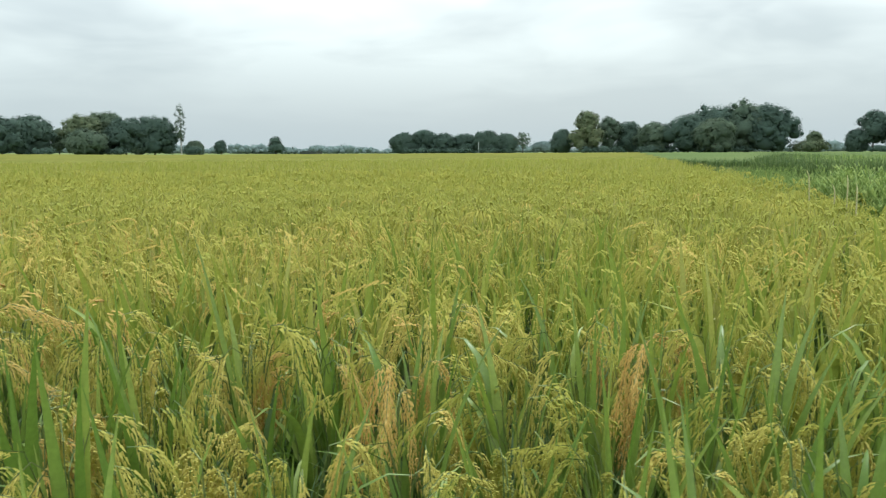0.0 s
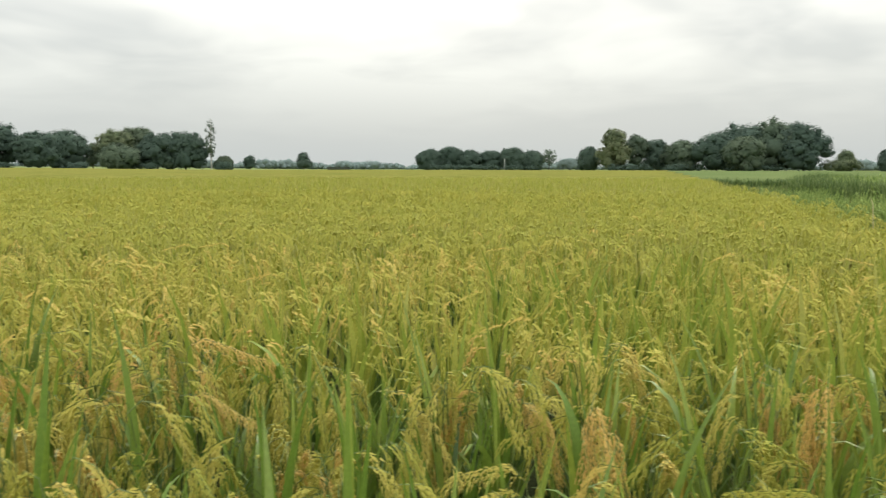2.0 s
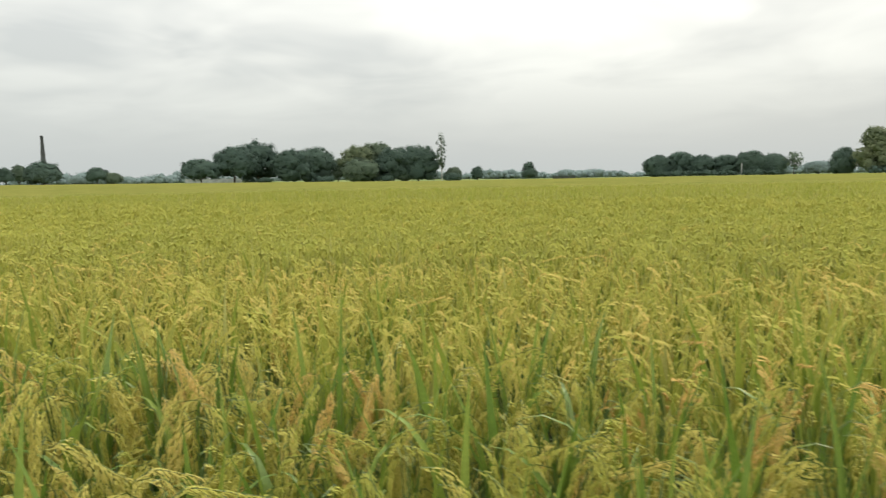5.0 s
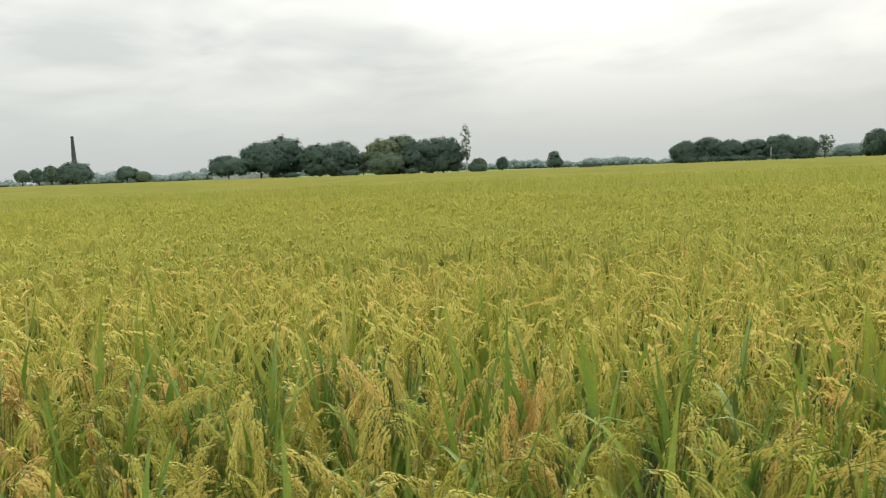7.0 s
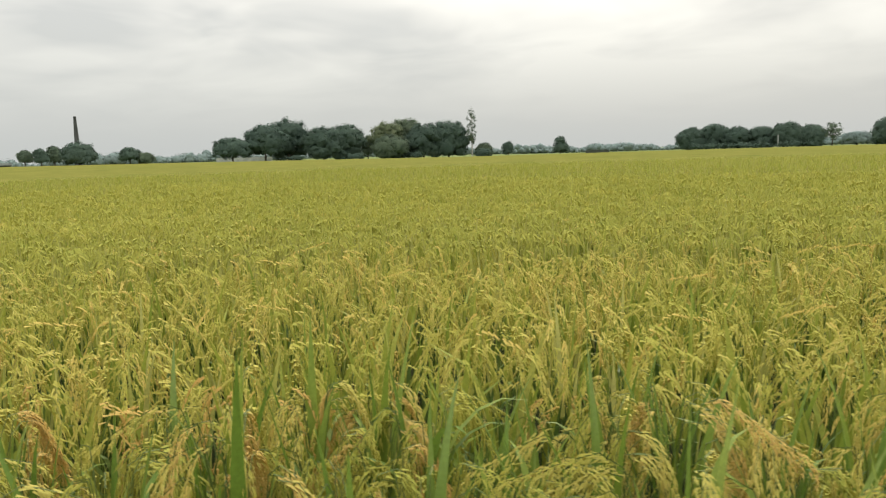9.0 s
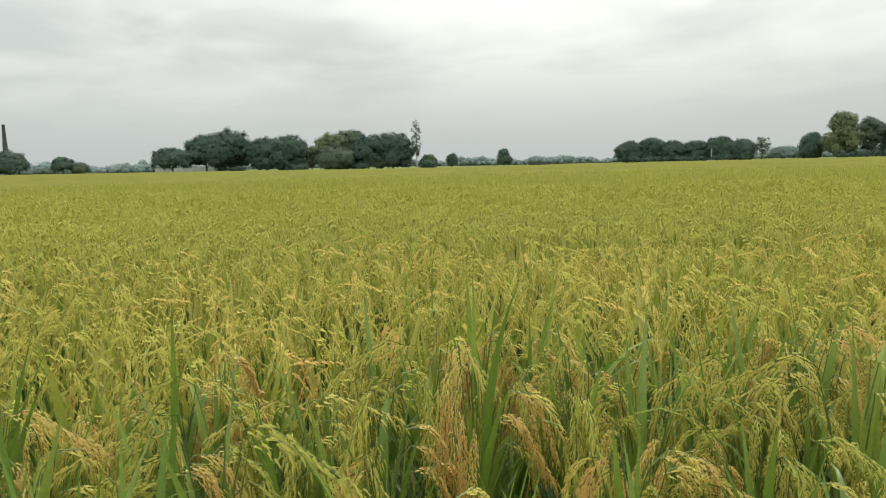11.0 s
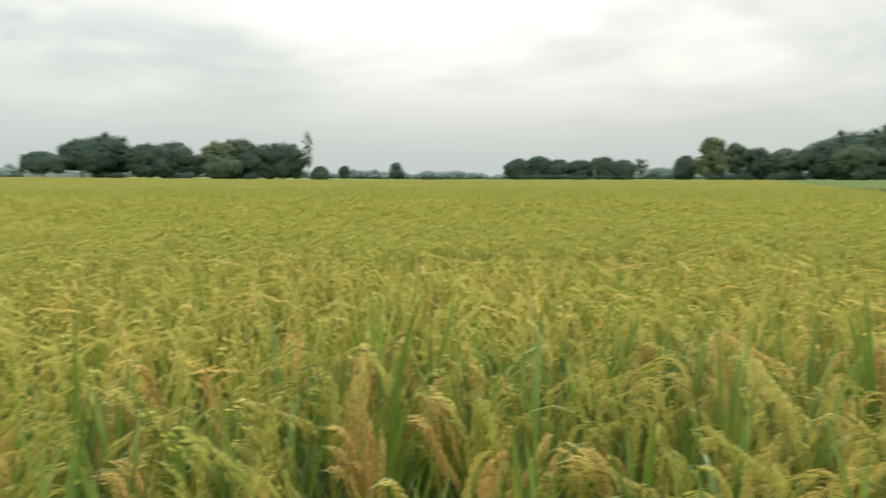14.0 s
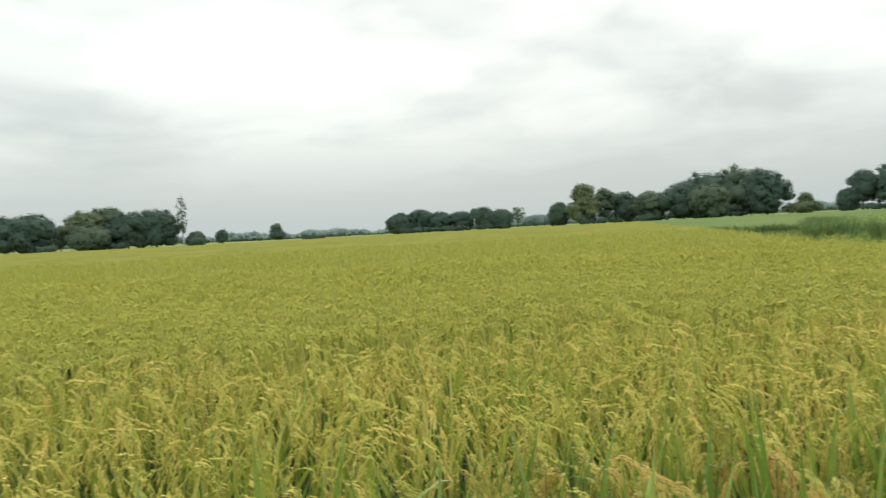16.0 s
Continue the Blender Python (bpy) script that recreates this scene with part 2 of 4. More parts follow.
# ---------------------------------------------------------------- mesh helpers
def mesh_of(name, verts, tris, mats, mat_index=None, tint=None, smooth=False):
    """A mesh of triangles from arrays."""
    me = bpy.data.meshes.new(name)
    me.vertices.add(len(verts))
    me.vertices.foreach_set("co", np.ascontiguousarray(verts, dtype=np.float32).ravel())
    me.loops.add(len(tris) * 3)
    me.loops.foreach_set("vertex_index", np.ascontiguousarray(tris, dtype=np.int32).ravel())
    me.polygons.add(len(tris))
    me.polygons.foreach_set("loop_start", np.arange(0, len(tris) * 3, 3, dtype=np.int32))
    for m in mats:
        me.materials.append(m)
    if mat_index is not None:
        me.polygons.foreach_set("material_index", np.ascontiguousarray(mat_index, dtype=np.int32))
    me.polygons.foreach_set("use_smooth", np.full(len(tris), smooth, dtype=bool))
    if tint is not None:
        at = me.attributes.new("tint", "FLOAT", "POINT")
        at.data.foreach_set("value", np.ascontiguousarray(tint, dtype=np.float32))
    me.update(calc_edges=True)
    return me


class Heap:
    """Collects pieces of triangles with a material index and a tint for each piece."""

    def __init__(self):
        self.v, self.f, self.m, self.t, self.n = [], [], [], [], 0

    def add(self, verts, tris, mat=0, tint=0.0):
        verts = np.asarray(verts, dtype=np.float64).reshape(-1, 3)
        tris = np.asarray(tris, dtype=np.int64).reshape(-1, 3)
        self.v.append(verts)
        self.f.append(tris + self.n)
        self.m.append(np.broadcast_to(np.asarray(mat), (len(tris),)))
        self.t.append(np.broadcast_to(np.asarray(tint, dtype=np.float64), (len(verts),)))
        self.n += len(verts)

    def arrays(self):
        return np.concatenate(self.v), np.concatenate(self.f), np.concatenate(self.m), np.concatenate(self.t)

    def mesh(self, name, mats, smooth=False):
        v, f, m, t = self.arrays()
        return mesh_of(name, v, f, mats, m, t, smooth)


def part(name, me, parent, label="", m=None):
    ob = new(name, me)
    ob.parent = parent
    if m is not None:
        ob.matrix_basis = m
    if label:
        tagged(ob, label)
    return ob


def blade_geometry(points, half_widths, side, fold=0.0):
    """A leaf blade along points: with a fold it has a sunken midrib, else it is one strip."""
    p, w = np.asarray(points), np.asarray(half_widths)[:, None]
    side = np.asarray(side)[None, :]
    n = len(p)
    if fold:
        tang = np.gradient(p, axis=0)
        norm = np.cross(tang, np.repeat(side, n, 0))
        norm /= np.linalg.norm(norm, axis=1)[:, None] + 1e-9
        v = np.stack([p - side * w + norm * w * fold, p, p + side * w + norm * w * fold], 1).reshape(-1, 3)
        f = []
        for i in range(n - 1):
            a = 3 * i
            f += [(a, a + 1, a + 4), (a, a + 4, a + 3), (a + 1, a + 2, a + 5), (a + 1, a + 5, a + 4)]
        return v, f
    v = np.stack([p - side * w, p + side * w], 1).reshape(-1, 3)
    f = []
    for i in range(n - 1):
        a = 2 * i
        f += [(a, a + 1, a + 3), (a, a + 3, a + 2)]
    return v, f


def arc(base, length, tilt0, tilt1, heading, n, power=1.4):
    """Points of a stalk or leaf that leans from tilt0 to tilt1 degrees off the vertical."""
    pts, p = [np.array(base, dtype=float)], np.array(base, dtype=float)
    for i in range(n - 1):
        a = radians(tilt0 + (tilt1 - tilt0) * ((i + 0.5) / (n - 1)) ** power)
        step = length / (n - 1)
        p = p + step * np.array([math.sin(a) * math.cos(heading), math.sin(a) * math.sin(heading), math.cos(a)])
        pts.append(p)
    return np.array(pts)


def tube_geometry(points, radii, sides=3):
    p = np.asarray(points, dtype=float)
    tang = np.gradient(p, axis=0)
    tang /= np.linalg.norm(tang, axis=1)[:, None] + 1e-9
    ref = np.where(np.abs(tang[:, 2:3]) > 0.95, [[1.0, 0, 0]], [[0, 0, 1.0]])
    u = np.cross(tang, ref)
    u /= np.linalg.norm(u, axis=1)[:, None] + 1e-9
    w = np.cross(tang, u)
    rings = []
    for k in range(sides):
        a = 2 * math.pi * k / sides
        rings.append(p + (u * math.cos(a) + w * math.sin(a)) * np.asarray(radii)[:, None])
    v = np.stack(rings, 1).reshape(-1, 3)
    f = []
    for i in range(len(p) - 1):
        for k in range(sides):
            a, b = i * sides + k, i * sides + (k + 1) % sides
            f += [(a, b, b + sides), (a, b + sides, a + sides)]
    return v, f


SPINDLE_FACES = np.array([(0, 2, 1), (3, 0, 1), (3, 1, 2), (3, 2, 0)])


def spindles(base, way, length, width, mid=0.15):
    """Many three-sided grains at once: from base along way."""
    base, way = np.atleast_2d(base), np.atleast_2d(way)
    way = way / (np.linalg.norm(way, axis=1)[:, None] + 1e-9)
    ref = np.where(np.abs(way[:, 2:3]) > 0.9, [[1.0, 0, 0]], [[0, 0, 1.0]])
    u = np.cross(way, ref)
    u /= np.linalg.norm(u, axis=1)[:, None] + 1e-9
    w = np.cross(way, u)
    length, width = np.broadcast_to(length, len(base))[:, None], np.broadcast_to(width, len(base))[:, None] / 2
    c = base + way * length * mid
    ring = [c + (u * math.cos(a) + w * math.sin(a)) * width for a in (0.3, 2.4, 4.5)]
    v = np.stack([*ring, base + way * length], 1).reshape(-1, 3)
    f = (SPINDLE_FACES[None] + 4 * np.arange(len(base))[:, None, None]).reshape(-1, 3)
    return v, f


# ---------------------------------------------------------------- the ground
BOUND_A, BOUND_B = 2.8, 0.245        # the rice ends along x = A + B * y


def fbm(x, y, seed=0.0):
    return noise.fractal(Vector((x, y, seed)), 1.0, 2.0, 3)


def land_rise(x, y):
    """The land climbs a little towards the west, beyond the middle of the field."""
    return 0.95 * min(1.6, max(0.0, (-x - 55) / 80)) * min(1.0, max(0.0, (math.hypot(x, y) - 70) / 60))


def sheet(name, xs, ys, height, mat, keep=lambda x, y: True):
    """An uneven sheet over a grid of ordinates."""
    nx, ny = len(xs), len(ys)
    v = np.array([(x, y, height(x, y)) for y in ys for x in xs])
    f = []
    for j in range(ny - 1):
        for i in range(nx - 1):
            if keep((xs[i] + xs[i + 1]) / 2, (ys[j] + ys[j + 1]) / 2):
                a = j * nx + i
                f += [(a, a + 1, a + nx + 1), (a, a + nx + 1, a + nx)]
    return mesh_of(name, v, np.array(f), [mat], tint=np.full(len(v), 0.5), smooth=True)


def spaced(lo, hi, near, grow, centre=0.0):
    """Ordinates that stand close round the centre and wide far away."""
    right, left, s = [centre], [], near
    while right[-1] < hi:
        right.append(right[-1] + s)
        s *= grow
    s = near
    left.append(centre - s)
    while left[-1] > lo:
        s *= grow
        left.append(left[-1] - s)
    return left[::-1] + right


ground = tagged(new("ground", sheet("ground", spaced(-2600, 2600, 2.0, 1.16), spaced(-2600, 3000, 2.0, 1.16), lambda x, y: -0.03 + 0.02 * fbm(x * 0.7, y * 0.7) + land_rise(x, y), LAND)),
                "flat green and brown farm land", "ground", kind="structure")


def past_bound(x, y):
    return x - (BOUND_A + BOUND_B * y)


def front_line(x):
    """Where the crop begins along the bank on which the camera is carried."""
    return np.interp(x, [-5.5, -3.8, -2.4, -1.0], [-0.3, 0.15, 0.65, 0.80])


def soil_height(x, y):
    """Mud that sinks under the grassy land past the ends of the crop."""
    over = max(past_bound(x, y) - 0.1, float(front_line(x)) - 0.25 - y, 0.0) + 0.15 * fbm(x * 1.5, y * 1.5, 6)
    return 0.03 + 0.012 * fbm(x * 3, y * 3) - min(0.2, 0.35 * max(0.0, over))


tagged(new("paddy_soil", sheet("paddy_soil", spaced(-26, 9, 0.25, 1.05), spaced(-1.6, 24, 0.25, 1.05, 2.0), soil_height, MUD, lambda x, y: past_bound(x, y) < 1.2)),
       "dark wet mud under the rice", "soil", kind="structure")


def polar_sheet(name, r0, r1, a0, a1, nr, na, height, mat, keep, centre=(-1.5, 0.0)):
    rs = r0 * (r1 / r0) ** (np.arange(nr) / (nr - 1))
    az = np.radians(np.linspace(a0, a1, na))
    v = []
    for r in rs:
        for a in az:
            x, y = centre[0] + r * math.sin(a), centre[1] + r * math.cos(a)
            v.append((x, y, height(x, y)))
    v, f = np.array(v), []
    for j in range(nr - 1):
        for i in range(na - 1):
            k = j * na + i
            c = (v[k] + v[k + na + 1]) / 2
            if keep(c[0], c[1]):
                f += [(k, k + 1, k + na + 1), (k, k + na + 1, k + na)]
    return mesh_of(name, v, np.array(f), [mat], tint=np.full(len(v), 0.5), smooth=True)


def rice_height(x, y):
    r = math.hypot(x + 1.5, y)
    rise = min(1.0, max(0.0, (r - 9) / 50))
    return 0.66 + 0.27 * rise + 0.05 * fbm(x * 1.3, y * 1.3, 4) + land_rise(x, y)


tagged(new("rice_field", polar_sheet("rice_field", 9.0, 164, -78, 62, 110, 190, rice_height, CANOPY, lambda x, y: past_bound(x, y) < 0 or y > 150 and x < 40)),
       "ripening golden green rice field seen from above the ears", "field", kind="structure")


# the taller green crop over the low strip
def tall_edge(y):
    return np.interp(y, [0, 8, 17, 24, 30, 36, 43, 52], [21.5, 20.6, 19.6, 18.4, 16.8, 15.5, 19.0, 24.0])


tagged(new("green_paddy", polar_sheet("green_paddy", 12, 90, 12, 84, 70, 110, lambda x, y: 0.1 + (0.84 + 0.12 * fbm(x * 0.8, y * 0.8, 9)) * min(1.0, max(0.0, (x - tall_edge(y) - 0.3) / 1.6)), GREEN_CANOPY, lambda x, y: x > tall_edge(y) - 0.5 and y < 52)),
       "tall green unripe crop with an uneven top", "field", kind="structure")
tagged(new("far_paddy", polar_sheet("far_paddy", 50, 176, 8, 84, 60, 110, lambda x, y: 0.1 + 0.74 * min(1.0, max(0.0, (y - 52.5 + 0.02 * x) / 5)) + 0.05 * fbm(x * 0.5, y * 0.5, 7), PALE_CANOPY, lambda x, y: past_bound(x, y) > -0.3 and y > 53.5 - 0.02 * x)),
       "light green young paddy field reaching the trees", "field", kind="structure")
tagged(new("fallow_strip", polar_sheet("fallow_strip", 5, 70, 10, 84, 60, 80, lambda x, y: -0.08 + (0.24 + 0.09 * fbm(x * 0.6, y * 0.6, 2)) * min(1.0, max(0.0, (math.hypot(x + 1.5, y) - 5.2) / 1.5)), FALLOW, lambda x, y: past_bound(x, y) > -0.4 and y < 56 and x < tall_edge(y) + 1.2)),
       "low strip of yellowish green grass between the fields", "grass strip", kind="structure")


# ---------------------------------------------------------------- rice: the pieces of a plant
def leaf_mesh(k):
    r = np.random.default_rng(100 + k)
    h = Heap()
    n = 8
    length = r.uniform(0.38, 0.56)
    bent = k % 4 == 3
    pts = arc((0, 0, 0), length, r.uniform(2, 12), r.uniform(95, 135) if bent else r.uniform(12, 42), 0, n, 2.4 if bent else 1.6)
    s = np.linspace(0, 1, n)
    w = r.uniform(0.011, 0.019) * np.minimum(1, 0.5 + 2.0 * s) * np.clip((1 - s) * 1.7, 0.02, 1) ** 0.9
    tw = r.uniform(-0.8, 0.8)
    v, f = blade_geometry(pts, w, (math.sin(tw) * 0.6, math.cos(tw), 0), 0.35)
    h.add(v, f, 0, 0.0)
    return h.mesh("leaf", [LEAF], True)


def ear_curve(r, n=8, upright=False):
    """The line of an ear: the neck rises, then the ear bows over in an arch and hangs."""
    length = r.uniform(0.27, 0.33)
    end = r.uniform(100, 130) if upright else r.uniform(140, 174)
    k0, k1 = r.uniform(0.24, 0.34), r.uniform(0.52, 0.68)
    pts, p = [np.zeros(3)], np.zeros(3)
    lean = r.uniform(3, 10)
    for i in range(n - 1):
        u = min(1.0, max(0.0, ((i + 0.5) / (n - 1) - k0) / (k1 - k0)))
        a = radians(lean + (end - lean) * u ** 0.85)
        p = p + length / (n - 1) * np.array([math.sin(a), 0, math.cos(a)])
        pts.append(p)
    return np.array(pts)


def ear_strands(r, pts, strands, steps, reach):
    """Lines of the branches that hang from an ear: each leaves it at a slant and sinks under its grain."""
    cum = np.linspace(0, 1, len(pts))
    lines = []
    for j in range(strands):
        s = 0.38 + 0.61 * (j + r.uniform(0, 0.9)) / strands
        p = np.array([np.interp(s, cum, pts[:, i]) for i in range(3)])
        q = np.array([np.interp(min(1, s + 0.06), cum, pts[:, i]) for i in range(3)])
        t = (q - p) / (np.linalg.norm(q - p) + 1e-9)
        side = 1 if j % 2 else -1
        way = t + np.array([r.uniform(-0.1, 0.35), side * r.uniform(0.02, 0.36), r.uniform(-0.25, 0.1)])
        way /= np.linalg.norm(way)
        step, fall = reach * r.uniform(0.8, 1.2) / steps, r.uniform(1.1, 2.3) / steps
        line = [p]
        for i in range(steps):
            line.append(line[-1] + way * step)
            way = way + np.array([0.0, 0, -fall])
            way /= np.linalg.norm(way)
        lines.append(np.array(line))
    return lines


def panicle_mesh(k, strands, grains, hue):
    """A bowed ear: a thin stalk hung with close strands of single grains."""
    r = np.random.default_rng(200 + k)
    h = Heap()
    pts = ear_curve(r, 9, k % 7 == 6)
    h.add(*tube_geometry(pts, np.linspace(0.0016, 0.0006, 9)), 1, 0.2)
    for strand in ear_strands(r, pts, strands, grains, 0.057):
        tang = np.gradient(strand, axis=0)
        tang /= np.linalg.norm(tang, axis=1)[:, None]
        across = np.cross(tang, r.normal(size=3))
        across /= np.linalg.norm(across, axis=1)[:, None]
        flip = np.where(np.arange(grains) % 2, -1, 1)[:, None]
        v, f = spindles(strand[:-1] + across[1:] * flip * 0.0011, tang[1:] + 0.17 * across[1:] * flip, 0.125 / grains ** 0.98, 0.0100 / grains ** 0.52, 0.30)
        h.add(v, f, 0, np.repeat(np.clip(hue + r.uniform(-0.09, 0.09, grains), 0, 1), 4))
    return h.mesh("panicle", [GRAIN, STEM])


def stems_mesh(k):
    r = np.random.default_rng(300 + k)
    h = Heap()
    for i in range(8):
        a = r.uniform(0, 6.28)
        d = r.uniform(0.005, 0.04)
        b = (d * math.cos(a), d * math.sin(a), 0)
        h.add(*tube_geometry(arc(b, r.uniform(0.6, 0.74), r.uniform(0, 4), r.uniform(4, 13), a + r.uniform(-0.5, 0.5), 4), (0.0035, 0.003, 0.0024, 0.0018)), 0, r.uniform(0, 1))
    return h.mesh("culm_tuft", [STEM])


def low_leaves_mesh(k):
    """The leaves deep in the tuft, with shade put into their colour."""
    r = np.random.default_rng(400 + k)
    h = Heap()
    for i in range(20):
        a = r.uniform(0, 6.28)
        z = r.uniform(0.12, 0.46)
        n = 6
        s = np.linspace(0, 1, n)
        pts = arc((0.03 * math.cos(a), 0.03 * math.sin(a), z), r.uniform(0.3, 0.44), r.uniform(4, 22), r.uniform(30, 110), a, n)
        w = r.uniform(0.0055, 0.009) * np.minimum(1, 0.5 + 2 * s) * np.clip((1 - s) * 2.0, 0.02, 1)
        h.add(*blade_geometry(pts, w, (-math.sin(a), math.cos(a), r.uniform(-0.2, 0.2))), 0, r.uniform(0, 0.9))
    return h.mesh("leaf_tuft", [SHADE_LEAF], True)


def turned(a):
    return np.array([[math.cos(a), -math.sin(a), 0], [math.sin(a), math.cos(a), 0], [0, 0, 1]])


# prototypes for the joined crop further out: arrays in a plant's own space
def mid_plant(k, green=False):
    """A hill of rice with bundles of bowed ears; each branch of an ear is one thin spindle."""
    r = np.random.default_rng(500 + k)
    h = Heap()
    lead, own = r.uniform(0, 6.28), r.uniform(0.1, 0.35) if green else r.uniform(0.2, 0.75)
    for i in range(5 if green else 10):
        a = lead + (0, 0.1, -0.1, 0.15, 2.4, 2.5, 2.6, 4.4, 4.3, 4.5)[i] + r.uniform(-0.25, 0.25)
        turn = turned(a)
        base = np.array([0.045 * math.cos(a) + r.uniform(-0.03, 0.03), 0.045 * math.sin(a) + r.uniform(-0.03, 0.03), r.uniform(0.71, 0.85)])
        pts = ear_curve(r, 8, i == 9) * 1.15
        hue = 0.95 if r.uniform() < 0.03 else own + r.uniform(-0.10, 0.10)
        lines = np.array(ear_strands(r, pts, 13, 2, 0.060))
        foot, way = base + lines[:, 0] @ turn.T, (lines[:, 2] - lines[:, 0]) @ turn.T
        v, f = spindles(foot, way, np.linalg.norm(way, axis=1), 0.0088, 0.40)
        h.add(v, f, 1, np.repeat(np.clip(hue + r.uniform(-0.1, 0.1, len(foot)), 0, 1), 4))
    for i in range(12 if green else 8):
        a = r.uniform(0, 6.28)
        # four low leaves take the material with painted shade
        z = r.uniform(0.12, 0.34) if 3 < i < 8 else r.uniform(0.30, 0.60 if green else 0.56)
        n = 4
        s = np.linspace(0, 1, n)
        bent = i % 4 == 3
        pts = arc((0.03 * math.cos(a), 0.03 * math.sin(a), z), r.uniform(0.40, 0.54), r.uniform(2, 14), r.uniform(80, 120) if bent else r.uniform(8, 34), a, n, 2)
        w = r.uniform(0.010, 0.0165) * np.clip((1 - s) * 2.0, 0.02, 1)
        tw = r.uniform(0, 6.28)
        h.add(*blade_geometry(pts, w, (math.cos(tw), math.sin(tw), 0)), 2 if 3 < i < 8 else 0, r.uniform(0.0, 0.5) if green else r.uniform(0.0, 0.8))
    return h.arrays()


def far_plant(k, hang=4, green=False):
    r = np.random.default_rng(600 + k)
    h = Heap()
    lead, own = r.uniform(0, 6.28), r.uniform(0.0, 0.12) if green else r.uniform(0.05, 0.32)
    for i in range(3 if green else 5):
        a = lead + (0, 0.5, -0.5, 2.4, 4.2)[i] + r.uniform(-0.4, 0.4)
        hue = 0.95 if r.uniform() < 0.02 else own + r.uniform(-0.12, 0.12)
        d = np.array([math.cos(a), math.sin(a), 0])
        side = np.array([-d[1], d[0], 0])
        o = d * 0.05 + (0, 0, r.uniform(0.86, 0.95))
        tip = o + d * 0.06 + (0, 0, 0.02)
        v, f = spindles(np.array([o, tip, tip + d * 0.02 + side * 0.02, tip - side * 0.025])[4 - hang:],
                        np.array([d * 0.9 + (0, 0, 0.4), d * 0.8 + (0, 0, -0.6), d * 0.45 + side * 0.3 + (0, 0, -1.0), d * 0.3 - side * 0.3 + (0, 0, -1.0)])[4 - hang:],
                        np.array([0.07, 0.10, 0.11, 0.12])[4 - hang:] * (5 - hang * 0.25) / 4, np.array([0.014, 0.016, 0.016, 0.015])[4 - hang:] * (8 - hang) / 4)
        h.add(v, f, 1, hue)
    for i in range(7):
        a, tw = r.uniform(0, 6.28), r.uniform(0, 6.28)
        pts = arc((0.04 * math.cos(a), 0.04 * math.sin(a), r.uniform(0.36, 0.52) if i < 4 else r.uniform(0.1, 0.3)), r.uniform(0.40, 0.52), 3, r.uniform(6, 32), a, 3)
        h.add(*blade_geometry(pts, (0.011, 0.0115, 0.001) if i < 4 else (0.016, 0.018, 0.004), (math.cos(tw), math.sin(tw), 0)), 0, r.uniform(0.3, 0.7) if green and i < 4 else r.uniform(0.30, 0.80) if i < 4 else r.uniform(0.0, 0.3))
    return h.arrays()


def distant_plant(k):
    r = np.random.default_rng(700 + k)
    h = Heap()
    for i in range(5):
        a = r.uniform(0, 6.28)
        o = np.array([r.uniform(-0.2, 0.2), r.uniform(-0.2, 0.2), r.uniform(0.88, 0.95)])
        v, f = spindles(o, np.array([0.45 * math.cos(a), 0.45 * math.sin(a), r.uniform(-1.6, -0.6)]), r.uniform(0.13, 0.19), 0.028)
        h.add(v, f, 1, r.uniform(0.0, 0.16))
    for i in range(3):
        tw = r.uniform(0, 6.28)
        b = (r.uniform(-0.2, 0.2), r.uniform(-0.2, 0.2), 0.62)
        h.add(*blade_geometry(arc(b, r.uniform(0.34, 0.44), 3, r.uniform(8, 35), tw, 3), (0.018, 0.017, 0.002), (math.cos(tw), math.sin(tw), 0)), 0, r.uniform(0.35, 0.78))
    return h.arrays()


def scatter(heap, protos, spots, turn, size, which):
    for k, (v, f, m, t) in enumerate(protos):
        sel = np.nonzero(which == k)[0]
        if not len(sel):
            continue
        c, s = np.cos(turn[sel])[:, None], np.sin(turn[sel])[:, None]
        g = size[sel][:, None]
        x = (v[None, :, 0] * c - v[None, :, 1] * s) * g + spots[sel, 0:1]
        y = (v[None, :, 0] * s + v[None, :, 1] * c) * g + spots[sel, 1:2]
        z = v[None, :, 2] * g + spots[sel, 2:3]
        big = np.stack([x, y, z], 2).reshape(-1, 3)
        ff = (f[None] + len(v) * np.arange(len(sel))[:, None, None]).reshape(-1, 3)
        tt = np.clip(t[None] + rng.uniform(-0.16, 0.12, (len(sel), 1)), 0, 1).ravel()
        heap.add(big, ff, np.tile(m, len(sel)), tt)


def hills(step, reach, jitter=0.30):
    """Planting places on a jittered grid out to a reach, inside the rice."""
    xs = np.arange(-1.5 - reach, 1.5 + reach, step)
    ys = np.arange(-1.0, reach, step)
    gx, gy = np.meshgrid(xs, ys)
    p = np.stack([gx.ravel(), gy.ravel()], 1) + rng.uniform(-jitter, jitter, (gx.size, 2)) * step
    az = np.degrees(np.arctan2(p[:, 0] + 1.5, p[:, 1] + 2.0))
    inside = (p[:, 0] < BOUND_A + BOUND_B * p[:, 1] + rng.uniform(-0.25, 0.1, len(p))) & (az > -68) & (az < 57)
    return p[inside & (p[:, 1] > front_line(p[:, 0]))]


WALKWAY = np.array([(0.2, 0.1), (-0.5, 0.05), (-1.0, 0.15), (-1.6, 0.2), (-2.2, 0.1), (-2.8, 0.2), (-3.6, -0.4)])


def from_walkway(p):
    return np.min(np.linalg.norm(p[:, None] - WALKWAY[None], axis=2), axis=1)


STEP = 0.215
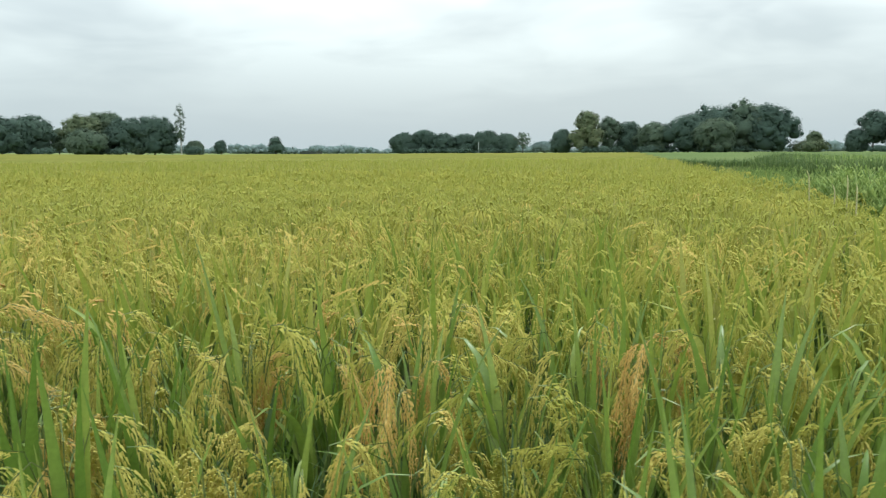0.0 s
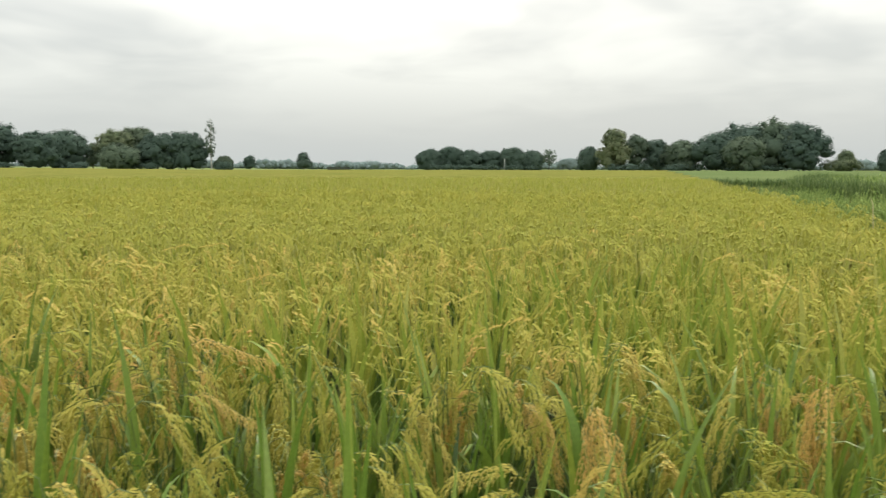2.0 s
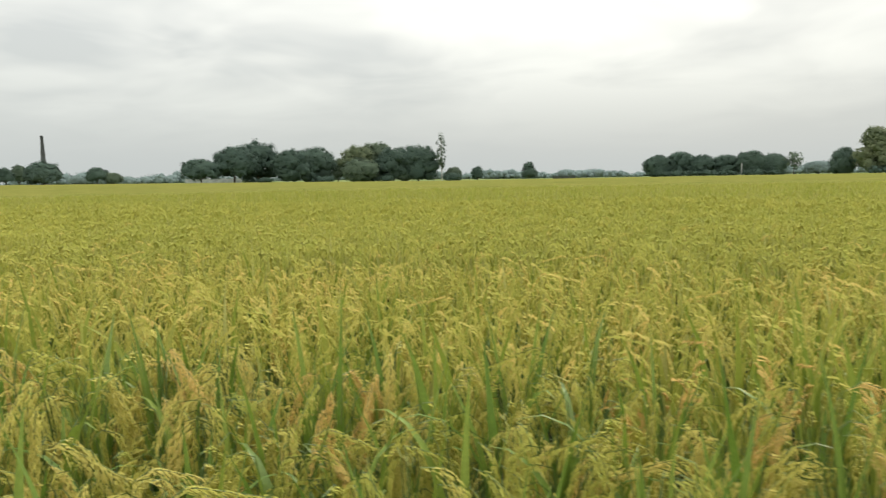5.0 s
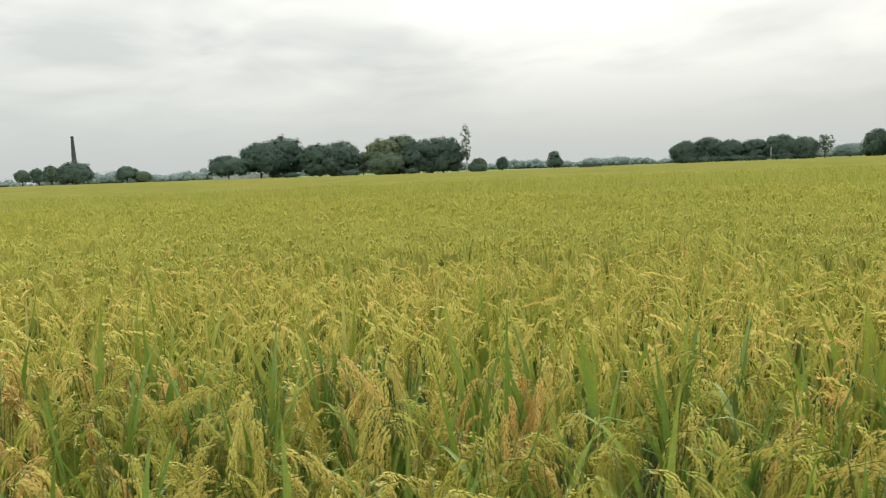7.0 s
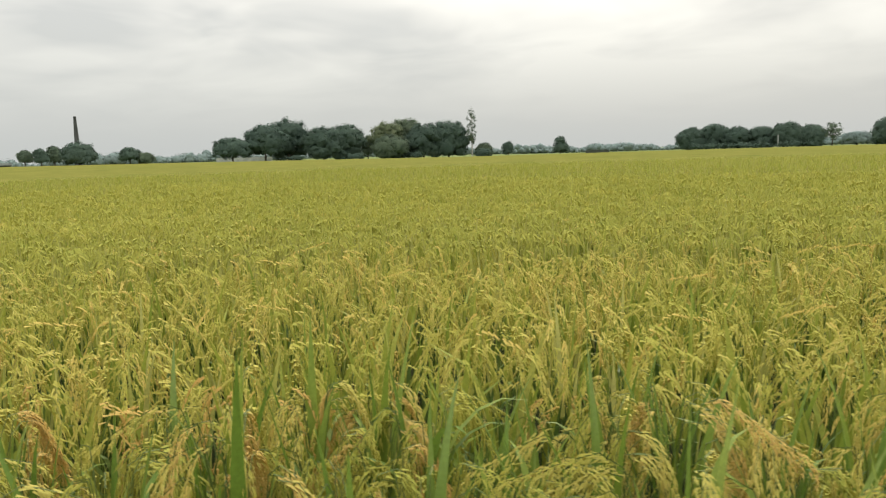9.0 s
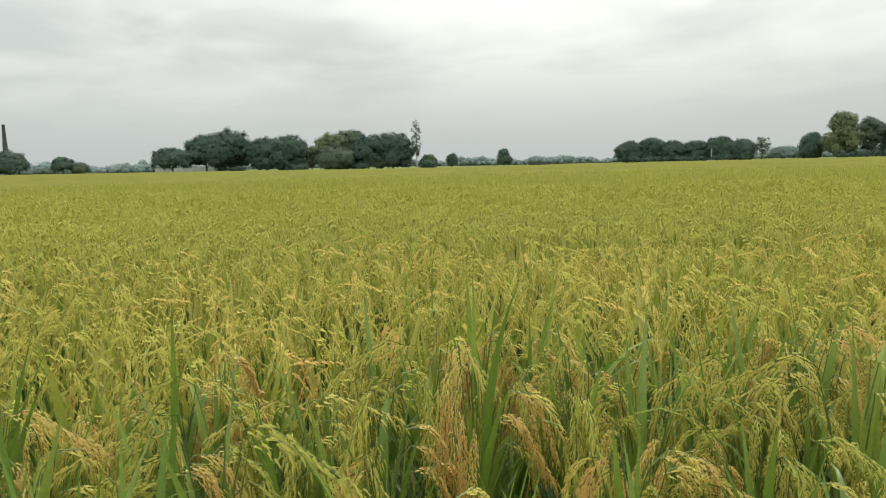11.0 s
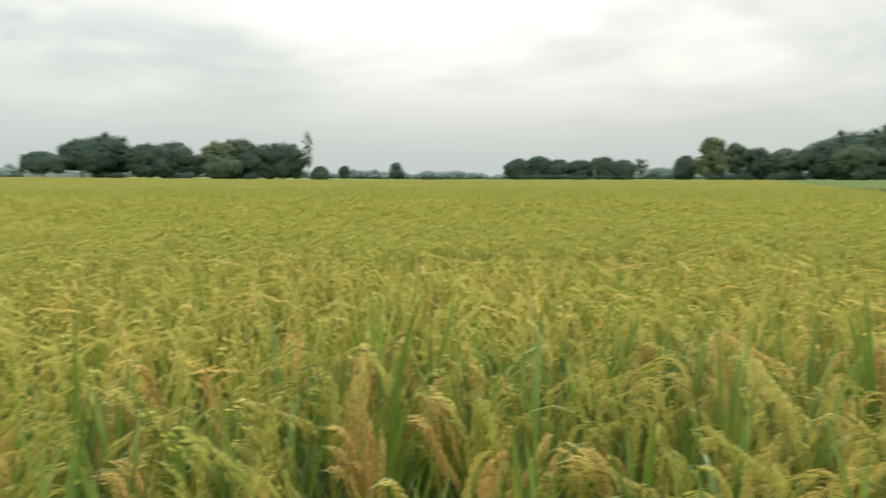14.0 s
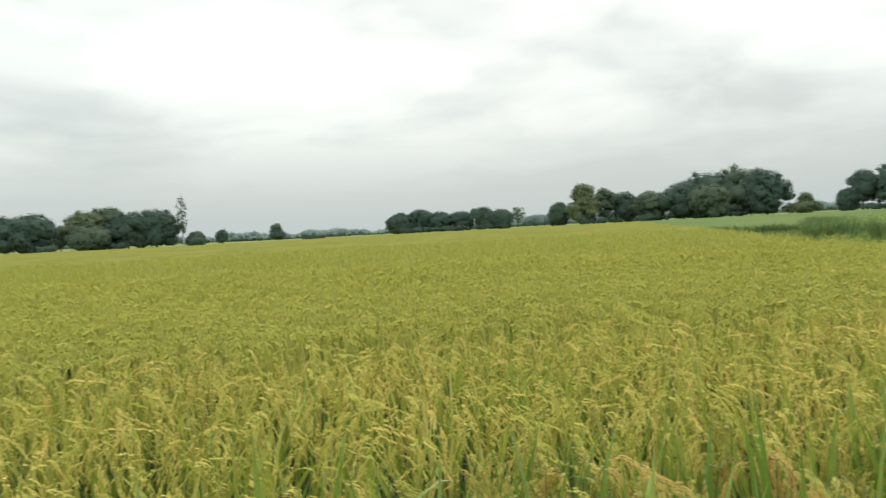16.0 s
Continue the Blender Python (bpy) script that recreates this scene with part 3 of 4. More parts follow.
# where ears have turned rusty, and where a hill bears leaves alone
RUSTY = np.array([(-0.08, 2.05), (0.01, 1.78), (0.73, 2.09), (0.64, 2.33), (-0.56, 1.62), (-1.41, 3.05), (-0.98, 2.53), (-1.17, 2.13), (-1.66, 2.09),
                  (-1.16, 1.59), (-0.26, 2.58), (-2.45, 2.17), (-2.46, 1.67), (-1.53, 2.61), (-1.08, 2.8), (-4.46, 2.65), (-3.57, 2.7), (-3.76, 1.79),
                  (-4.44, 2.06), (-3.05, 2.07), (-4.73, 1.9), (-4.8, 1.56), (-4.12, 1.47), (-3.95, 2.05), (-5.53, 1.82), (-4.99, 1.07), (-3.55, 1.29), (-4.16, 1.08), (-4.65, 0.88)])
LEAFY = np.array([(-0.89, 2.01), (-0.23, 1.71), (0.64, 1.78), (1.48, 2.71), (-0.39, 2.37), (-0.97, 2.14), (0.26, 2.24), (-2.54, 2.04), (-1.35, 3.21), (-3.96, 2.21),
                  (-3.69, 2.32), (-3.47, 2.13), (-2.85, 2.81), (-2.72, 2.44), (-2.26, 2.58), (-5.49, 2.55), (-5.65, 1.36), (-3.96, 1.23), (-3.76, 1.31), (-5.03, 0.72), (-4.13, 0.87)])


def nearest(p, marks):
    return np.min(np.linalg.norm(p[:, None] - marks[None], axis=2), axis=1)


spots = hills(STEP, 13)
dist = from_walkway(spots)
order = np.argsort(dist)
NEAR = order[:300]

# the joined crop
crop = Heap()
mid = [mid_plant(k) for k in range(12)]
green_mid = [mid_plant(40 + k, True) for k in range(8)]
rusty_mid = [(v, f, np.where(m == 1, 3, m), t) for v, f, m, t in mid[:5]]
far = [far_plant(k) for k in range(10)]
distant = [distant_plant(k) for k in range(8)]


def lay(protos, p, size):
    n = len(p)
    z = np.array([0.03 + 0.03 * fbm(x * 0.9, y * 0.9, 3) for x, y in p])
    scatter(crop, protos, np.column_stack([p, z]), rng.uniform(0, 6.28, n), size * rng.normal(1.0, 0.05, n), rng.integers(0, len(protos), n))


rest = np.setdiff1d(np.arange(len(spots)), NEAR)
MID_REACH = 5.8
within = spots[rest][dist[rest] < MID_REACH]
# leafier hills to the east, and in small patches elsewhere
unripe = np.array([fbm(x * 0.8, y * 0.8, 21) + 0.55 * min(1.0, max(-0.4, (x + 0.6) / 1.3)) for x, y in within]) + rng.normal(0, 0.12, len(within)) > 0.28
unripe |= nearest(within, LEAFY) < 0.2
rust = ~unripe & (nearest(within, RUSTY) < 0.17)
lay(rusty_mid, within[rust], 1.0)
lay(mid, within[~unripe & ~rust], 1.0)
lay(green_mid, within[unripe], 1.0)
FAR_REACH = 11.5
green_far = [far_plant(60 + k, 4, True) for k in range(8)]


def lay_far(ripe_set, p, size):
    east = np.clip((p[:, 0] + 1.0) / 7.0, 0.0, 0.55) > rng.uniform(0, 1, len(p))
    lay(ripe_set, p[~east], size)
    lay(green_far, p[east], size)


lay_far(far, spots[rest][(dist[rest] >= MID_REACH) & (dist[rest] < FAR_REACH)], 1.0)
loose = hills(0.28, 19)
lay_far([far_plant(20 + k, 3) for k in range(10)], loose[from_walkway(loose) >= FAR_REACH], 1.04)
wide = hills(0.46, 48)
wd = from_walkway(wide)
lay(distant, wide[(wd > 17.5) & (wd < 46)], 1.0)
tagged(new("rice_crop", crop.mesh("rice_crop", [LEAF, GRAIN, SHADE_LEAF, RUST])), "dense ripening rice with drooping golden ears and green leaves", "rice", kind="stuff")


# the plants nearest to the walk, piece by piece
LEAVES = [leaf_mesh(k) for k in range(12)]
GREEN_LEAVES = [p.copy() for p in LEAVES]
for p in GREEN_LEAVES:
    p.materials[0] = GREEN_LEAF
HUES = (0.30, 0.46, 0.62, 0.80)
PANICLES = [[panicle_mesh(k, 16, 4, hue) for k in range(9)] for hue in HUES]
FINE_PANICLES = [[panicle_mesh(k, 24, 6, hue) for k in range(9)] for hue in HUES]
RUSTY_PANICLES = [[p.copy() for p in FINE_PANICLES[1]]]
for p in RUSTY_PANICLES[0]:
    p.materials[0] = RUST
STEMS = [stems_mesh(k) for k in range(4)]
LOW = [low_leaves_mesh(k) for k in range(6)]


def rice_plant(x, y, rusty, close, leafy):
    r = random.random
    plain = random.choice(FINE_PANICLES if close else PANICLES)
    ears = RUSTY_PANICLES[0] if rusty else plain
    root = new("rice_plant")
    root.matrix_basis = pose(x, y, 0.03 + 0.03 * fbm(x * 0.9, y * 0.9, 3), 0, 0, r() * 360) @ Matrix.Scale(random.gauss(1.0, 0.04), 4)
    part("culm_tuft", random.choice(STEMS), root)
    green = min(1.0, max(0.0, (x + 0.8) / 1.8))       # leafier and less ripe to the east
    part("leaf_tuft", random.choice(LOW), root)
    for i in range(random.choice((6, 7)) + round(3 * green) + (4 if leafy else 0)):
        a = r() * 360
        part("leaf", random.choice(GREEN_LEAVES if r() < 0.3 + 0.5 * green or leafy else LEAVES), root, m=pose(0.03 * math.cos(radians(a)), 0.03 * math.sin(radians(a)), random.uniform(0.36, 0.68) - (0.20 if leafy else 0), 0, 0, a) @ Matrix.Scale(random.uniform(0.8, 1.05), 4))
    lead = r() * 360
    for i in range(1 if leafy else random.choice((11, 12, 13)) - round(2 * green)):
        # the ears of one plant fall together in bundles
        a = lead + (0, 5, -5, 10, -10, 3, 150, 140, 145, 155, 250, 244, 256)[i] + random.uniform(-9, 9)
        d = random.uniform(0.02, 0.06)
        part("panicle", random.choice(ears if r() < 0.7 else plain), root, m=pose(d * math.cos(radians(a)) + random.uniform(-0.025, 0.025), d * math.sin(radians(a)) + random.uniform(-0.025, 0.025), random.uniform(0.72, 0.86) - (0.12 if leafy else 0), 0, random.uniform(0, 9), a) @ Matrix.Scale(random.uniform(1.02, 1.24), 4))
    label = "leafy green rice plant with hardly any ears" if leafy else "rice plant with drooping rusty golden orange ears" if rusty else "green rice plant with drooping golden yellow ears"
    return tagged(root, label, "rice plant", group="rice plants by the walk")


ripe, barren = nearest(spots, RUSTY) < 0.14, nearest(spots, LEAFY) < 0.21
for n, i in enumerate(NEAR):
    rice_plant(float(spots[i, 0]), float(spots[i, 1]), bool(ripe[i]), n < 120, bool(barren[i] and not ripe[i]))


# ---------------------------------------------------------------- green growth beside the rice
def grass_tuft(k, height, blades, width, spread):
    r = np.random.default_rng(800 + k)
    h = Heap()
    for i in range(blades):
        a, tw = r.uniform(0, 6.28), r.uniform(0, 6.28)
        d = r.uniform(0, spread)
        pts = arc((d * math.cos(a), d * math.sin(a), 0), height * r.uniform(0.75, 1.15), r.uniform(0, 8), r.uniform(10, 70), a, 4, 2)
        h.add(*blade_geometry(pts, np.array((0.8, 1.0, 0.7, 0.05)) * width, (math.cos(tw), math.sin(tw), 0)), 0, r.uniform(0, 1))
    return h.arrays()


def strew(name, protos, p, z, size, mats, label, category):
    h = Heap()
    n = len(p)
    scatter(h, protos, np.column_stack([p, np.broadcast_to(z, n)]), rng.uniform(0, 6.28, n), size, rng.integers(0, len(protos), n))
    return tagged(new(name, h.mesh(name, mats)), label, category, kind="stuff")


# the front of the tall green crop, thickest along its edge, its shade painted in
ty = rng.uniform(3, 52, 2600)
tx = tall_edge(ty) + rng.gamma(1.0, 1.6, len(ty)) - 0.3
tall = [grass_tuft(k, 1.14, 9, 0.017, 0.16) for k in range(6)]
strew("green_crop", tall, np.column_stack([tx, ty]), 0.0, rng.uniform(0.85, 1.12, len(tx)), [SHADE_GRASS], "tall green grassy crop standing along its field edge", "grass")
# more of it over the top, further in; the lighter leaf colour imitates skylight
qy = rng.uniform(3, 52, 1500)
qx = tall_edge(qy) + 1.0 + 45 * rng.uniform(0, 1, len(qy)) ** 1.6
strew("green_crop_top", [grass_tuft(20 + k, 0.5, 5, 0.018, 0.2) for k in range(5)], np.column_stack([qx, qy]), 0.66, rng.uniform(0.8, 1.15, len(qx)), [WEED], "green leaf tips over the unripe crop", "grass")
# the edge of the far paddy
fx = rng.uniform(14, 31, 420)
strew("far_paddy_edge", [grass_tuft(30 + k, 0.85, 6, 0.03, 0.25) for k in range(4)], np.column_stack([fx, 53.8 - 0.02 * fx + rng.uniform(-0.3, 0.8, len(fx))]), 0.0, rng.uniform(0.85, 1.1, len(fx)), [SHADE_GRASS], "dark grassy edge of the far paddy field", "grass")
# low grass in the strip between
sy = np.concatenate([2.5 + 51.5 * rng.uniform(0, 1, 1500) ** 1.5, rng.uniform(8, 24, 650)])
sx = BOUND_A + BOUND_B * sy + rng.uniform(0.1, 1, len(sy)) * (tall_edge(sy) - BOUND_A - BOUND_B * sy)
strew("strip_grass", [grass_tuft(40 + k, 0.32, 6, 0.014, 0.16) for k in range(6)], np.column_stack([sx, sy]), 0.12, np.where(np.arange(len(sx)) < 1500, 1.0, 1.5) * rng.uniform(0.6, 1.3, len(sx)), [LOW_GRASS], "mixed low green and straw coloured grass between fields", "grass")


def weed_mound(k, leaves=19, long=0.66):
    """A leafy weed: thin stalks hung with small leaves."""
    r = np.random.default_rng(900 + k)
    h = Heap()
    for i in range(8):
        a = r.uniform(0, 6.28)
        pts = arc((0.05 * math.cos(a), 0.05 * math.sin(a), 0), r.uniform(0.5, 0.85), r.uniform(0, 15), r.uniform(15, 60), a, 3)
        h.add(*tube_geometry(pts, (0.006, 0.004, 0.002)), 0, 0.3)
        for j in range(leaves):
            s = r.uniform(0.25, 1.0)
            p = np.array([np.interp(s, np.linspace(0, 1, 3), pts[:, c]) for c in range(3)])
            b = r.uniform(0, 6.28)
            leaf = arc(p, r.uniform(0.06, 0.12) * long, r.uniform(8, 45), r.uniform(30, 95), b, 3)
            h.add(*blade_geometry(leaf, (0.003, 0.0058, 0.001), (-math.sin(b), math.cos(b), 0)), 0, r.uniform(0, 1))
    return h.arrays()


def along_rice(y, u, wide):
    """A point past the end of the rice: u from 0 to 1 over a width."""
    return BOUND_A + BOUND_B * y + 0.3 + u * wide


# a high mound beside the rice that narrows towards the walk
my = rng.uniform(7.3, 11.2, 210)
mu = rng.uniform(0, 1, 210)
mx = along_rice(my, mu, np.maximum(0.2, 0.35 * (my - 8.1)))
strew("weed_mound", [weed_mound(10 + k, 25, 0.55) for k in range(6)], np.column_stack([mx, my]), 0.1, rng.uniform(1.3, 1.62, 210) * (0.86 + 0.14 * np.sin(3.1 * mu)), [WEED], "dense mound of leafy green weeds beside the rice", "weeds")
# lower growth further on, at the side, and a thin line along the rice
wy = np.concatenate([rng.uniform(11.2, 17, 80), rng.uniform(19, 29, 110), rng.uniform(6.6, 11.0, 110), rng.uniform(11, 34, 50)])
wx = np.concatenate([along_rice(wy[:80], rng.uniform(0, 1, 80), 2.6), along_rice(wy[80:190], rng.uniform(0, 1, 110), 3.2), np.maximum(0.72 * wy[190:300], along_rice(wy[190:300], rng.uniform(0, 1, 110), 3.0)), along_rice(wy[300:], rng.uniform(0, 1, 50), 0.9)])
weed_size = np.concatenate([rng.uniform(0.9, 1.3, 80), rng.uniform(0.85, 1.2, 110), rng.uniform(1.1, 1.5, 110), rng.uniform(0.5, 0.85, 50)])
strew("weeds", [weed_mound(k) for k in range(6)], np.column_stack([wx, wy]), 0.1, weed_size, [WEED], "leafy green weeds growing along the bank", "weeds")
# a clump of dead grass behind the mound
dy = rng.uniform(8.4, 11.2, 150)
dx = 0.60 * dy + 0.25 + rng.uniform(0, 0.9, 150)
strew("dead_grass", [grass_tuft(50 + k, 1.02, 14, 0.006, 0.16) for k in range(5)], np.column_stack([dx, dy]), 0.1, rng.uniform(0.75, 1.1, 150), [DEAD_GRASS], "brown clump of dead grass behind green weeds", "grass")


def dry_stalk(x, y, height, lean):
    """A bare pale stalk with a broken tip."""
    h = Heap()
    pts = arc((0, 0, 0), height, 1, lean, 0.7 * lean, 5)
    h.add(*tube_geometry(pts, np.linspace(0.012, 0.007, 5), 5), 0, 0.9)
    tip = arc(pts[-1], height * 0.08, lean + 10, lean + 30, 0.7 * lean, 3)
    h.add(*tube_geometry(tip, (0.007, 0.005, 0.002), 4), 0, 0.8)
    ob = new("dry_stalk", h.mesh("dry_stalk", [STRAW], True))
    ob.matrix_basis = pose(x, y, 0.08)
    return tagged(ob, "bare pale dry stalk standing before green weeds", "stalk", group="dry stalks along the rice")


for x, y, height, lean in ((4.06, 7.17, 1.11, 2), (4.15, 7.53, 1.02, 3), (3.92, 6.75, 1.05, 2), (4.35, 8.44, 1.13, 4)):
    dry_stalk(x, y, height, lean)


# ---------------------------------------------------------------- trees
def crown_lobes(shape, width, height, r, clear=0.0):
    """Centres and radii of the leafy masses that make up a crown."""
    lobes = []
    n = {"dome": 26, "broad": 26, "round": 16, "conic": 18, "sparse": 18}[shape]
    waist = {"dome": 0.40, "broad": 0.46, "round": 0.52, "conic": 0.30, "sparse": 0.58}[shape] * height
    foot = {"dome": 0.12, "broad": 0.22, "round": 0.25, "conic": 0.16, "sparse": 0.34}[shape] * height
    skew = [r.uniform(0, 6.28) for _ in range(3)]
    for i in range(n):
        a = 2.4 * i + r.uniform(-0.3, 0.3)
        u = (i + 0.5) / n
        size = min(width * r.uniform(0.15, 0.28), 0.31 * height) * (0.6 if shape == "sparse" else 1.0)
        uneven = 1 + 0.10 * math.sin(2 * a + skew[0]) + 0.08 * math.sin(3 * a + 4 * u + skew[1]) + r.uniform(-0.10, 0.04)
        if u < 0.3:
            k = u / 0.3
            z, ring = foot + (waist - foot) * k, 0.80 + 0.20 * k
        else:
            k = (u - 0.3) / 0.7
            if shape == "conic":
                z, ring = waist + (height - waist) * k, 1.02 - 0.86 * k
            else:
                phi = math.asin(min(1.0, k * 1.0))
                z, ring = waist + (height - size * 0.85 - waist) * math.sin(phi) * (1 - 0.08 * r.uniform()), math.cos(phi) ** 0.9
        top = (height - size * 0.85) * (1 - 0.05 * abs(math.sin(1.7 * a + skew[2])))
        reach = max(0.0, width / 2 - size * 0.8) * ring * min(uneven, 1.06)
        inner = 1.0 if i % 3 else r.uniform(0.4, 0.85)
        lobes.append((np.array([reach * inner * math.cos(a), reach * inner * math.sin(a), min(max(z, foot), top)]), size))
    # small tufts that break up the outline of the large masses
    for c, size in list(lobes):
        for _ in range(4):
            d = r.normal(size=3)
            d[2] = abs(d[2]) * 0.9 - 0.1
            d /= np.linalg.norm(d)
            small = size * r.uniform(0.22, 0.40)
            p = c + d * (size * 0.92, size * 0.92, size * 0.80)
            p[2] = min(p[2], height - small * 0.5)
            lobes.append((p, small))
    # the crown's under side clears the ground
    for c, size in lobes:
        c[2] = max(c[2], clear + size * 0.95)
    lobes.append((np.array([0, 0, max(clear, (foot + height) * 0.45)]), (0.27 if shape != "sparse" else 0.1) * min(width, height)))
    return lobes


def leaf_cloud(heap, lobes, count, leaf, r, squash=0.85, clump=6):
    """Small leaf sprays in clumps over the lobes, facing more or less outwards."""
    area = np.array([s * s for _, s in lobes])
    groups = max(1, count // clump)
    count = groups * clump
    many = groups * 4
    own = r.choice(len(lobes), many, p=area / area.sum())
    gd = r.normal(size=(many, 3))
    gd[:, 2] = np.where(gd[:, 2] < -0.6, -gd[:, 2], gd[:, 2])
    gd /= np.linalg.norm(gd, axis=1)[:, None]
    rad = np.array([lobes[i][1] for i in own]) * (0.93 + r.normal(0, 0.06, many))
    gc = np.array([lobes[i][0] for i in own]) + gd * rad[:, None] * (1, 1, squash)
    # keep the outer side of the crown: leave out what lies deep inside another lobe
    mid = np.array([c for c, _ in lobes])
    deep = (np.linalg.norm((gc[:, None] - mid[None]) / (1, 1, squash), axis=2) / np.sqrt(area)[None]).min(axis=1)
    keep = np.argsort(-deep)[:groups]
    gc, gd = gc[keep], gd[keep]
    puff = np.repeat(leaf * r.uniform(0.8, 2.2, groups), clump)
    d = r.normal(size=(count, 3))
    d /= np.linalg.norm(d, axis=1)[:, None]
    c = np.repeat(gc, clump, 0) + d * puff[:, None]
    c[:, 2] = np.maximum(c[:, 2], 0.25)
    # sprays turn out from their own mass and from the crown as a whole
    whole = gc - mid.mean(axis=0) * (1, 1, 0.7)
    whole /= np.linalg.norm(whole, axis=1)[:, None] + 1e-9
    facing = np.repeat(0.5 * gd + 0.7 * whole, clump, 0) + 0.2 * d + r.normal(0, 0.12, (count, 3))
    u = np.cross(facing, r.normal(size=(count, 3)))
    u /= np.linalg.norm(u, axis=1)[:, None] + 1e-9
    w = np.cross(facing, u)
    w /= np.linalg.norm(w, axis=1)[:, None] + 1e-9
    s = (leaf * r.uniform(0.6, 1.25, count))[:, None]
    v = np.stack([c - u * s, c - w * s * 0.6, c + u * s, c + w * s * 0.6], 1).reshape(-1, 3)
    f = (np.array([(0, 1, 2), (0, 2, 3)])[None] + 4 * np.arange(count)[:, None, None]).reshape(-1, 3)
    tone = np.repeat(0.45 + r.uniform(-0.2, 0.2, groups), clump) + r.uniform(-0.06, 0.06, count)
    heap.add(v, f, 0, np.repeat(np.clip(tone, 0, 1), 4))


def ball(detail):
    bm = bmesh.new()
    bmesh.ops.create_icosphere(bm, subdivisions=detail, radius=1)
    out = np.array([v.co[:] for v in bm.verts]), np.array([[v.index for v in f.verts] for f in bm.faces])
    bm.free()
    return out


BALLS = (ball(1), ball(2))


def lobe_core(heap, c, size, r, fill=0.57, fine=0):
    """The dense inside of a leafy mass: a lumpy ball."""
    v, f = BALLS[fine]
    lump = 1 + 0.10 * np.sin(v @ r.normal(0, 4, 3)) + 0.08 * np.sin(v @ r.normal(0, 7, 3))
    v = v * (size * fill * lump)[:, None] * (1, 1, 0.85) + c
    v[:, 2] = np.maximum(v[:, 2], 0.2)
    # tint below that of the sprays: the crown's inner shade is painted in
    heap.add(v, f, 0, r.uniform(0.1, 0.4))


TREE_LABEL = {
    "dark": "dark green leafy tree with a dense crown",
    "olive": "olive green tree with an uneven leafy crown",
    "pale": "pale yellowish green tree with a loose crown",
    "far": "distant hazy green tree on the horizon",
}
SHAPE_WORD = {"dome": "domed", "broad": "wide spreading", "round": "rounded", "conic": "pointed", "sparse": "thin open"}
tree_count = 0


def plant_tree(x, y, width, height, shape, tone, clear=0.0):
    global tree_count
    tree_count += 1
    r = np.random.default_rng(1000 + tree_count)
    root = new("tree")
    root.matrix_basis = pose(x, y, land_rise(x, y) - 0.02, 0, 0, float(r.uniform(0, 360)))
    width *= 1.14
    height = height * 1.04 - land_rise(x, y)
    lobes = crown_lobes(shape, width, height, r, clear)
    trunk = Heap()
    top = height * 0.62
    thick = 0.05 * height ** 0.5 * (1.35 if shape in ("dome", "broad") else 1.0)
    pts = arc((0, 0, 0), top, r.uniform(0, 4), r.uniform(2, 10), r.uniform(0, 6.28), 6)
    trunk.add(*tube_geometry(pts, np.linspace(thick * 1.3, thick * 0.4, 6), 7))
    for c, s in lobes[:9]:
        k = r.uniform(0.3, 0.7)
        b = np.array([np.interp(k, np.linspace(0, 1, 6), pts[:, i]) for i in range(3)])
        if c[2] < b[2]:
            b = pts[1]
        bend = (b + c) / 2 + (0, 0, 0.05 * height)
        trunk.add(*tube_geometry(np.array([b, bend, c]), (thick * 0.5, thick * 0.33, thick * 0.12), 5))
    part("trunk", trunk.mesh("trunk", [BARK], True), root)
    crown = Heap()
    if shape != "sparse":
        big = max(s for _, s in lobes)
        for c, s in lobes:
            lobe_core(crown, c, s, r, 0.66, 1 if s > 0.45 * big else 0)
    area = sum(s * s for _, s in lobes)
    leaf = 0.28 if math.hypot(x, y) > 225 else 0.24
    count = int(min(4600, max(800, 6.4 * area / leaf ** 2)))
    leaf_cloud(crown, lobes, count, leaf, r)
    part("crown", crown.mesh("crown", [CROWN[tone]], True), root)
    return tagged(root, SHAPE_WORD[shape] + " " + TREE_LABEL[tone], "tree", group="trees round the fields")


plant_tree(-214.8, 150.1, 11.6, 7.6, "broad", "olive")
plant_tree(-179.5, 146.8, 3.2, 5.8, "broad", "olive", 1.6)
plant_tree(-173.2, 146.5, 3.2, 6.1, "broad", "dark", 1.3)
plant_tree(-174.9, 152.2, 3.6, 6.8, "broad", "olive", 1.3)
plant_tree(-123.2, 112.3, 5.8, 6.0, "dome", "dark", 1.05)
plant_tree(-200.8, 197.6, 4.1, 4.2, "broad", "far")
plant_tree(-165.1, 169.5, 4.8, 6.0, "broad", "dark", 1.2)
plant_tree(-161.5, 172.0, 4.2, 4.4, "broad", "olive")
plant_tree(-110.1, 144.0, 8.4, 6.8, "broad", "dark", 1.45)
plant_tree(-105.2, 149.9, 9.6, 9.6, "broad", "dark", 1.35)
plant_tree(-105.0, 159.6, 10.8, 11.2, "broad", "dark")
plant_tree(-94.6, 158.9, 9.1, 9.0, "dome", "dark")
plant_tree(-92.0, 164.9, 9.6, 9.7, "dome", "dark")
plant_tree(-90.1, 173.9, 4.2, 6.9, "round", "olive")
plant_tree(-84.1, 173.4, 8.2, 10.3, "dome", "pale")
plant_tree(-81.1, 179.1, 9.1, 11.1, "dome", "olive")
plant_tree(-79.1, 164.7, 8.3, 6.4, "dome", "olive")
plant_tree(-73.4, 171.5, 8.3, 9.2, "dome", "dark")
plant_tree(-68.3, 175.6, 9.8, 9.8, "dome", "dark")
plant_tree(-59.9, 178.6, 3.4, 3.9, "broad", "olive")
